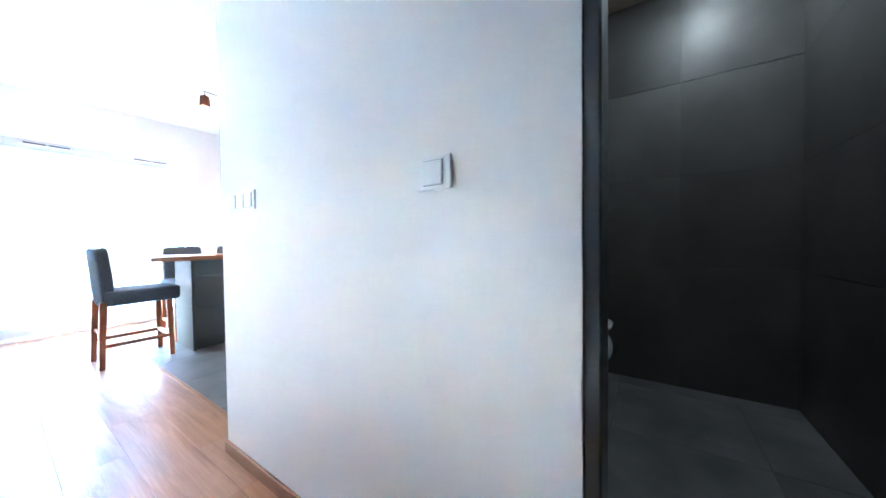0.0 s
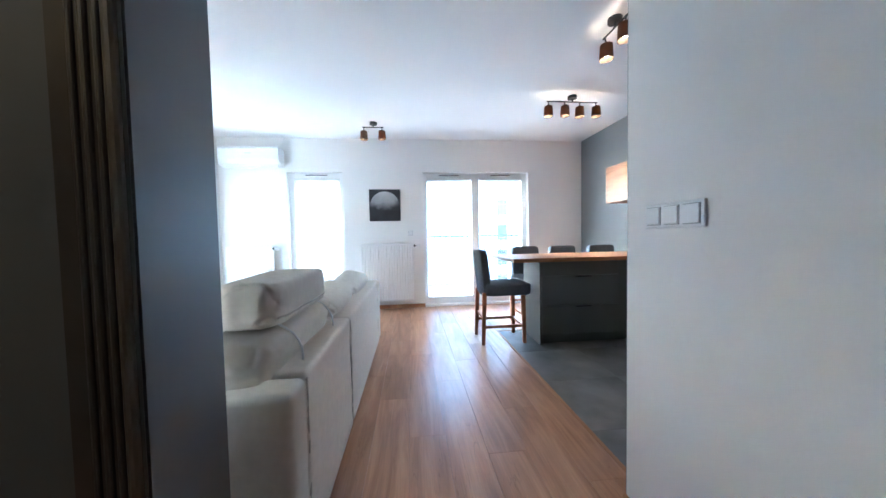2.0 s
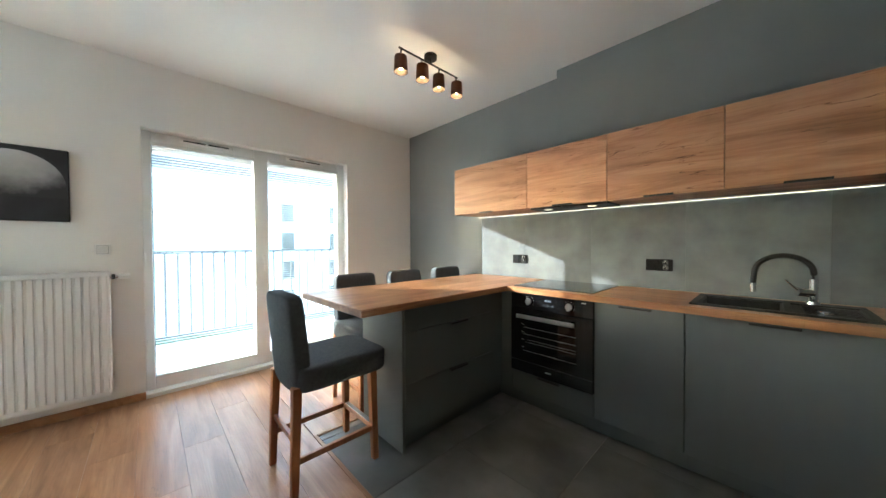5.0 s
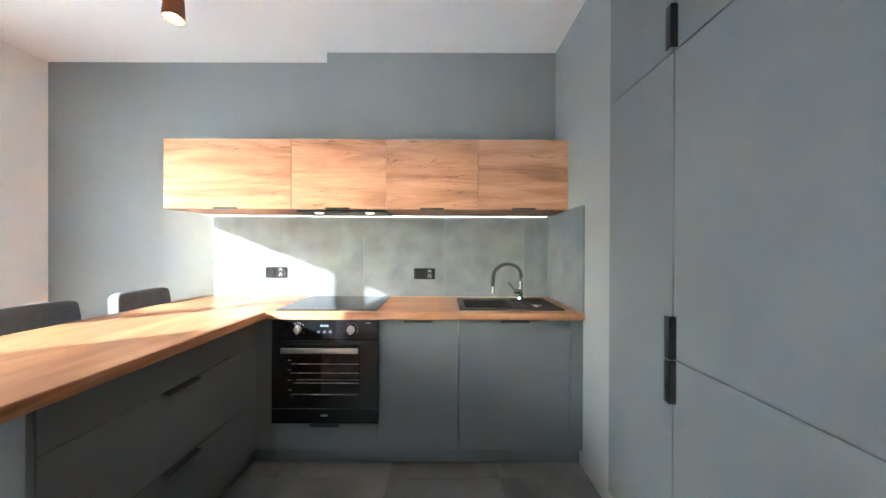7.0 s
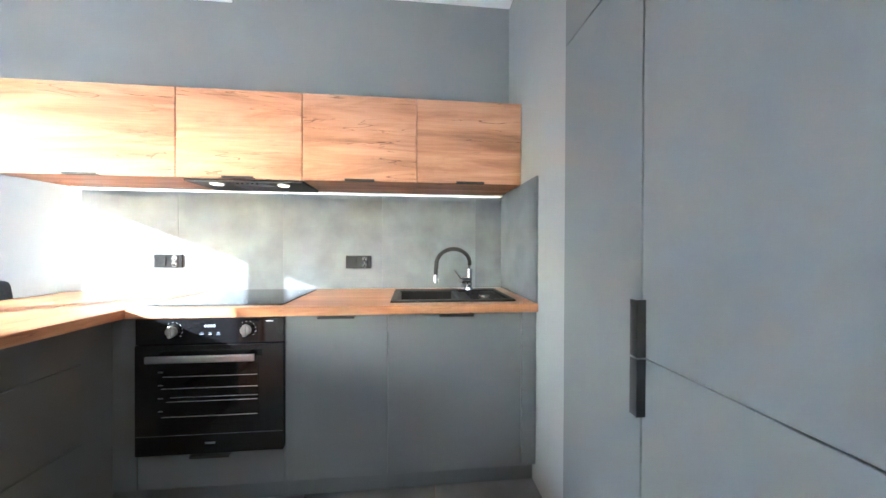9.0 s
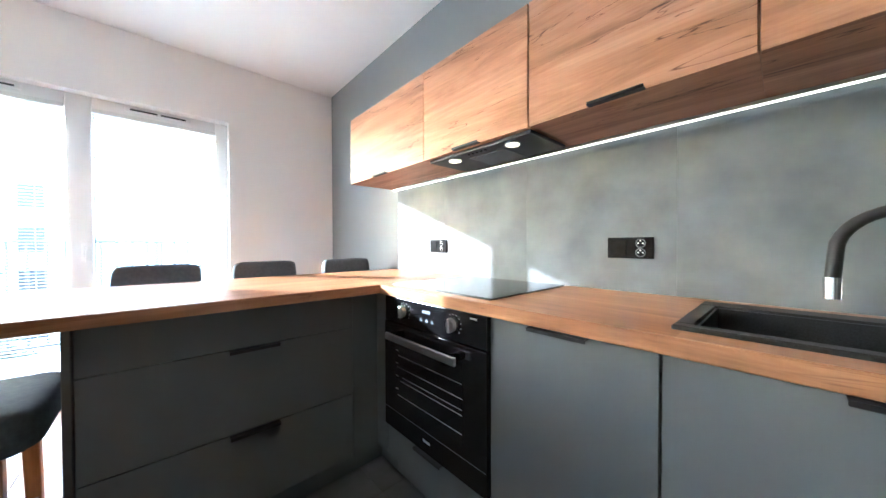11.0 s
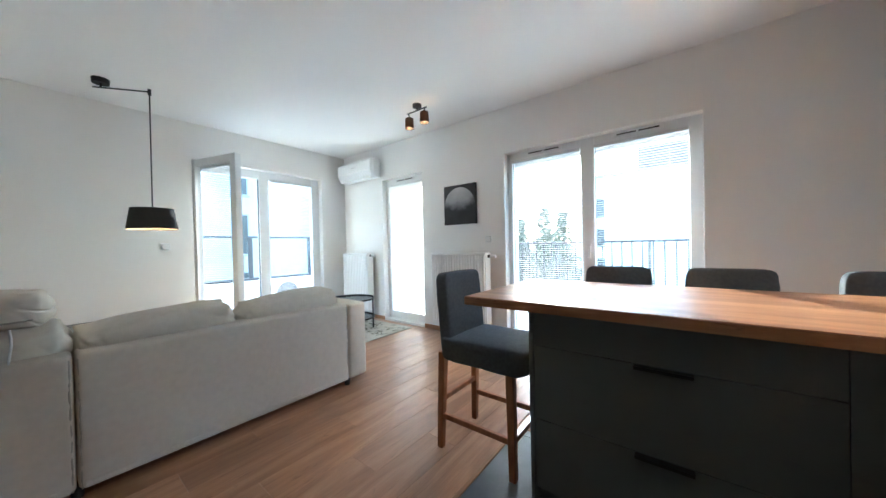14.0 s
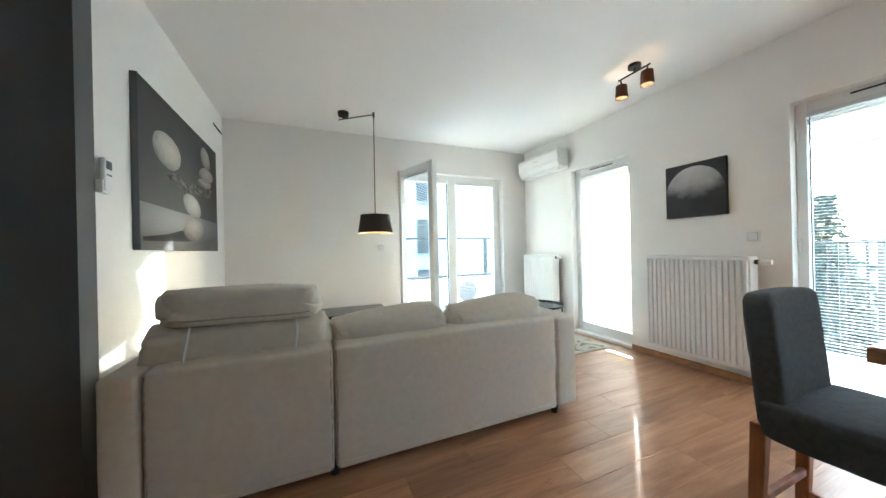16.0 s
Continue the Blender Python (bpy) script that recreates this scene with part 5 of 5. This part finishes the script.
tagged(part("door_casing", boxed(-2.237, -1.308, YD - 0.13, YD - 0.004, 2.02, 2.08, bevel=0.004, seg=1), M_DARKWALL), "dark graphite closet door casing head", "door frame", kind="structure")
for z, nm in ((1.70, "long"), (0.72, "mid"), (0.39, "low")):
    sf = thing("closet_shelf", "cream closet shelf board on the back wall", "shelf", (-1.2, -1.5, z), "closet shelves")
    part("board", boxed(-1.86, -0.772, -1.698, -1.34, z - 0.018, z, bevel=0.002, seg=1), M_SHELF, sf)
    for x in (-1.80, -0.85):
        part("bracket", boxed(x - 0.01, x + 0.01, -1.697, -1.45, z - 0.05, z - 0.018), M_SHELF, sf)
bx = thing("storage_box", "small cream cardboard box with dark print on a closet shelf", "box", (-1.40, -1.5, 0.72))
part("carton", boxed(-1.50, -1.28, -1.62, -1.44, 0.721, 0.90, bevel=0.003, seg=1), M_PAPER, bx)
for k in range(3):
    part("print_mark", boxed(-1.47 + k * 0.06, -1.435 + k * 0.06, -1.4395, -1.438, 0.79, 0.83), M_INK, bx)
part("print_bar", boxed(-1.47, -1.32, -1.4395, -1.438, 0.86, 0.872), M_INK, bx)
hk = thing("hat", "dark cap hanging under the closet shelf", "hat", (-1.50, -1.55, 1.42))
bm = bmesh.new()
pillow(bm, (-1.50, -1.60, 1.42), (0.20, 0.16, 0.12), 2.4, 8, 0.004)
part("crown", bm, M_RUBBER, hk)
part("peak", boxed(-1.58, -1.44, -1.52, -1.44, 1.375, 1.385, bevel=0.003, seg=1), M_RUBBER, hk)
cl = thing("closet_lamp", "round warm closet ceiling lamp", "ceiling lamp", (-1.2, -1.0, CEIL))
smooth_part("base", tubed((-1.2, -1.0, CEIL - 0.03), (-1.2, -1.0, CEIL), 0.10, seg=28), M_PLASTIC, cl)
part("globe", tubed((-1.2, -1.0, CEIL - 0.06), (-1.2, -1.0, CEIL - 0.03), 0.08, 0.095, 28), glow("closet_globe", (1.0, 0.74, 0.46), 3.2), cl)

# ---- outside: balcony, rails, neighbours, trees ----
GZ = -6.6
wall("pavement_balcony", [(-8.30, XO, -4.70, 5.0, -0.22, -0.03), (XO, 1.0, -4.70, YS - WT, -0.22, -0.03)], M_CONC, "pale tiled balcony slab")
M_RAIL2 = mat("rail_dark_steel", (0.045, 0.048, 0.052), (0.06, 0.064, 0.068), 0.5, 9)
rl = thing("balcony_railing", "grey steel balcony railing with upright bars", "railing", (-8.22, 0, -0.03))
part("top_rail", boxed(-8.245, -8.195, -4.62, 5.0, 1.095, 1.13, bevel=0.004, seg=1), M_RAIL2, rl)
part("bottom_rail", boxed(-8.235, -8.205, -4.62, 5.0, 0.06, 0.085), M_RAIL2, rl)
bar_me = None
for k in range(80):
    y = -4.56 + k * 0.12
    if bar_me is None:
        b = part("bar", tubed((-8.22, 0, 0.08), (-8.22, 0, 1.10), 0.012, seg=8), M_RAIL2, rl)
        bar_me = b
        b.location.y = y
    else:
        c = bar_me.copy()
        scene.collection.objects.link(c)
        c.location.y = y
for k in range(9):
    y = -4.60 + k * 1.2
    part("post", boxed(-8.24, -8.20, y - 0.02, y + 0.02, -0.03, 1.10), M_RAIL2, rl)
pw = thing("balcony_parapet", "low pale rendered parapet with a dark coping under the glass railing", "parapet", (-3.5, -4.6, -0.03))
part("wall", boxed(-8.18, 1.0, -4.70, -4.56, -0.03, 0.545), M_RENDER, pw)
part("coping", boxed(-8.19, 1.0, -4.73, -4.53, 0.545, 0.585, bevel=0.006, seg=1), M_RAIL2, pw)
gr = thing("glass_balustrade", "grey railing with clear glass panels on the balcony", "railing", (-5, -4.6, -0.03))
part("top_rail", boxed(-8.19, 1.0, -4.645, -4.595, 1.325, 1.365, bevel=0.004, seg=1), M_RAIL2, gr)
for k in range(8):
    x = -8.0 + k * 1.15
    part("post", boxed(x - 0.034, x + 0.034, -4.64, -4.60, 0.585, 1.325), M_RAIL2, gr)
    if k < 7:
        g = part("glass_panel", boxed(x + 0.05, x + 1.10, -4.624, -4.616, 0.62, 1.28), M_GLASS, gr)
        g.visible_shadow = False
oc = thing("outdoor_unit", "white outdoor air conditioner unit on the balcony", "air conditioner", (-6.0, -4.2, -0.03))
part("casing", boxed(-6.40, -5.72, -4.40, -4.12, 0.03, 0.56, bevel=0.012), M_ENAMEL, oc)
bm = bmesh.new()
lathe(bm, [(0.0, 0.0), (0.19, 0.0), (0.20, 0.01), (0.0, 0.012)], (0, 0, 0), 32)
bm.transform(Matrix.Translation((-6.13, -4.118, 0.30)) @ pose(0, 0, 0, -90))
part("fan_grille", bm, M_RAIL, oc)
for x in (-6.32, -5.80):
    part("foot", boxed(x - 0.03, x + 0.03, -4.40, -4.12, -0.03, 0.03), M_RAIL, oc)

bm = bmesh.new()
bmesh.ops.create_circle(bm, cap_ends=True, segments=48, radius=2500)
bm.transform(Matrix.Translation((0, 0, GZ)))
structure("ground", bm, M_GROUND, "grass and bare ground below the flat")
structure("road", boxed(-34, -14, -22, 30, GZ, GZ + 0.02), M_ROAD, "pale concrete paving of the car park below the balcony")


def building(name, x0, x1, y0, y1, z1, faces, label, m=M_RENDER):
    """A rendered block with recessed windows; faces: (side, list of centres, sills)."""
    b = thing(name, label, "building", ((x0 + x1) / 2, (y0 + y1) / 2, GZ))
    part("wall", boxed(x0, x1, y0, y1, GZ, z1), m, b)
    part("roof", boxed(x0 - 0.15, x1 + 0.15, y0 - 0.15, y1 + 0.15, z1, z1 + 0.25), M_RENDER2, b)
    for side, centres, sills, w, h in faces:
        for c in centres:
            for z in sills:
                if side == "x+":
                    f = part("window", boxed(x1 - 0.02, x1 + 0.03, c - w / 2, c + w / 2, z, z + h), M_RENDER2, b)
                    part("pane", boxed(x1 + 0.03, x1 + 0.04, c - w / 2 + 0.08, c + w / 2 - 0.08, z + 0.08, z + h - 0.08), M_PANE, f)
                    part("sill", boxed(x1, x1 + 0.14, c - w / 2 - 0.05, c + w / 2 + 0.05, z - 0.06, z), M_RENDER2, f)
                else:
                    f = part("window", boxed(c - w / 2, c + w / 2, y1 - 0.02, y1 + 0.03, z, z + h), M_RENDER2, b)
                    part("pane", boxed(c - w / 2 + 0.06, c + w / 2 - 0.06, y1 + 0.03, y1 + 0.04, z + 0.06, z + h - 0.06), M_PANE, f)
                    part("sill", boxed(c - w / 2 - 0.05, c + w / 2 + 0.05, y1, y1 + 0.14, z - 0.06, z), M_RENDER2, f)
    return b


far = building("apartment_building", -52, -38, -7, 34, 7.6, [("x+", (-5.2, 10.9, 16.0, 22, 28), (-5.4, -2.4, 0.6, 3.6), 1.3, 1.9)], "white rendered apartment block across the car park")
part("upper_storey", boxed(-50, -38.6, -1.7, 33, 7.86, 13.5), M_RENDER4, far, "grey-brown clad upper storeys")
building("apartment_building", -14.5, 10, -26, -16, 9.0, [("y+", (-9.4, -5.6, -2.2, 1.5, 5), (-5.2, -2.1, 0.85, 3.9), 0.8, 2.1)], "white rendered apartment block close behind the balcony", M_RENDER3)

building("apartment_building", -26, -14.6, -27, -17, 4.6, [("y+", (-24.4, -21.6, -18.6, -15.8), (-5.2, -2.1, 0.85), 1.5, 2.1)], "lower pale rendered wing of the neighbouring block", M_RENDER3)


def conifer(x, y, h, seed):
    t = thing("conifer_tree", "tall dark green conifer beyond the car park", "tree", (x, y, GZ), "conifers")
    smooth_part("trunk", tubed((x, y, GZ), (x, y, GZ + h * 0.97), 0.22, 0.02, 10), M_BARK, t)
    rnd = random.Random(seed)
    vs, fs = [], []
    z = h * 0.10
    while z < h:
        k = 1 - z / h
        reach = 0.3 + 3.2 * k ** 0.85
        for a in range(int(7 + 6 * k)):
            ang = rnd.uniform(0, 6.283)
            ln = reach * rnd.uniform(0.55, 1.1)
            steps = max(3, int(ln / 0.22))
            for s in range(1, steps + 1):
                f = s / steps
                c = Vector((x + math.cos(ang) * ln * f, y + math.sin(ang) * ln * f, GZ + z - 0.35 * ln * f * f + rnd.uniform(-0.06, 0.06)))
                for q in range(6):
                    d1 = Vector((rnd.uniform(-1, 1), rnd.uniform(-1, 1), rnd.uniform(-0.6, 0.3))).normalized() * rnd.uniform(0.28, 0.5)
                    d2 = Vector((rnd.uniform(-1, 1), rnd.uniform(-1, 1), rnd.uniform(-0.8, 0.2))).normalized() * 0.12
                    i = len(vs)
                    vs += [c - d1 * 0.3, c + d2, c + d1, c - d2]
                    fs.append((i, i + 1, i + 2, i + 3))
        z += 0.30
    me = bpy.data.meshes.new("crown")
    me.from_pydata([tuple(v) for v in vs], [], fs)
    me.materials.append(M_NEEDLE)
    me.transform(placed(t).inverted())
    c = new("crown", me)
    c.parent = t


for i, (x, y, h) in enumerate(((-32, -6.9, 10.6), (-33, -8.9, 11.3), (-31, -10.5, 10.2))):
    conifer(x, y, h, 5 + i)

car = thing("parked_car", "dark parked car on the car park below", "car", (-29.0, 6.8, GZ + 0.02))
cx, cy, cz = -29.0, 6.8, GZ + 0.02
bm = bmesh.new()
box(bm, cx - 0.88, cx + 0.88, cy - 2.15, cy + 2.15, cz + 0.28, cz + 0.85, 0.16, 3)
smooth_part("body", bm, M_CARPAINT, car)
bm = bmesh.new()
for v in box(bm, cx - 0.76, cx + 0.76, cy - 1.35, cy + 1.15, cz + 0.80, cz + 1.45):
    if v.co.z > cz + 1.2:
        v.co = Vector((cx + (v.co.x - cx) * 0.82, cy - 0.1 + (v.co.y - cy + 0.1) * 0.62, v.co.z))
bmesh.ops.bevel(bm, geom=list(bm.edges), offset=0.06, segments=2, affect='EDGES')
part("cabin", bm, M_PANE, car)
for sx in (-0.80, 0.80):
    for sy in (-1.3, 1.3):
        wh = part("wheel", tubed((cx + sx - 0.1, cy + sy, cz + 0.32), (cx + sx + 0.1, cy + sy, cz + 0.32), 0.32, seg=20), M_RUBBER, car)
        part("rim", tubed((cx + sx - 0.105, cy + sy, cz + 0.32), (cx + sx + 0.105, cy + sy, cz + 0.32), 0.20, seg=16), M_STEEL, wh)

# ---- pieces: splash tiles, bathroom tiles, floor tiles, planks ----
wn_ob, wr_ob = bpy.data.objects["wall_north"], bpy.data.objects["wall_return"]
for x0, x1 in zip((-5.268, -4.75, -4.15, -3.55, -2.95), (-4.75, -4.15, -3.55, -2.95, XR - 0.011)):
    part("tile", boxed(x0 + 0.0004, x1 - 0.0004, YN - 0.011, YN, ZT + 0.001, 1.4805, bevel=0.0004, seg=1), M_STILE, wn_ob)
part("tile", boxed(XR - 0.011, XR, 2.20, YN - 0.0115, ZT + 0.001, 1.4805, bevel=0.001, seg=1), M_STILE, wr_ob)

bb, be = bpy.data.objects["wall_bath_back"], bpy.data.objects["wall_bath_east"]
for i, z in enumerate((0.0, 0.79, 1.39, 1.99)):
    for x0, x1 in ((-1.90, -0.97), (-0.97, -0.422)):
        part("tile", boxed(x0 + 0.0015, x1 - 0.0015, 2.757, 2.765, z + 0.0015, (0.79, 1.39, 1.99, 2.6)[i] - 0.0015), M_BTILE, bb)
    for y0, y1 in ((YH + 0.1, 1.55), (1.55, 2.755)):
        part("tile", boxed(-0.428, -0.42, y0 + 0.0015, y1 - 0.0015, z + 0.0015, (0.79, 1.39, 1.99, 2.6)[i] - 0.0015), M_BTILE, be)
bf = bpy.data.objects["floor_bath"]
for i in range(3):
    for j in range(4):
        x0, y0 = -1.90 + 0.6 * i, YH + 0.6 * j
        part("tile", boxed(x0 + 0.0015, min(x0 + 0.6, -0.429) - 0.0015, y0 + 0.0015, min(y0 + 0.6, 2.756) - 0.0015, -0.004, 0.0), M_FTILE, bf)

fl = structure("floor", boxed(XW, XE, YS, YN, -0.06, -0.006), M_JOINT, "dark joint bed under the wood-look and tile floor")
xs, ys2 = (-5.107, -5.05, -4.45, -3.85, -3.25, XT + 0.07), (0.968, 1.54, 2.14, 2.74)
for x0, x1 in zip(xs, xs[1:]):
    for y0, y1 in zip(ys2, ys2[1:]):
        part("tile", boxed(x0 + 0.0015, x1 - 0.0015, y0 + 0.0015, y1 - 0.0015, -0.006, 0.0, bevel=0.0008, seg=1), M_FTILE, fl)


def planks(x0, x1, y0, y1):
    y, i = -2.85, 0
    while y < y1 - 0.01:
        a, b = max(y, y0), min(y + 0.2, y1)
        if b - a > 0.01:
            x = -6.52 - (0.0, 0.83, 0.41, 1.05, 0.23, 0.62)[i % 6]
            while x < x1:
                p, q = max(x, x0), min(x + 1.2, x1)
                if q - p > 0.01:
                    part("plank", boxed(p + 0.0005, q - 0.0005, a + 0.0005, b - 0.0005, -0.006, 0.0, bevel=0.0005, seg=1), M_PLANK, fl)
                x += 1.2
        y, i = y + 0.2, i + 1


planks(XW, XP, YS, 0.945)
planks(XW, -5.13, 0.945, YN)
planks(XP, XE, YD, YH)
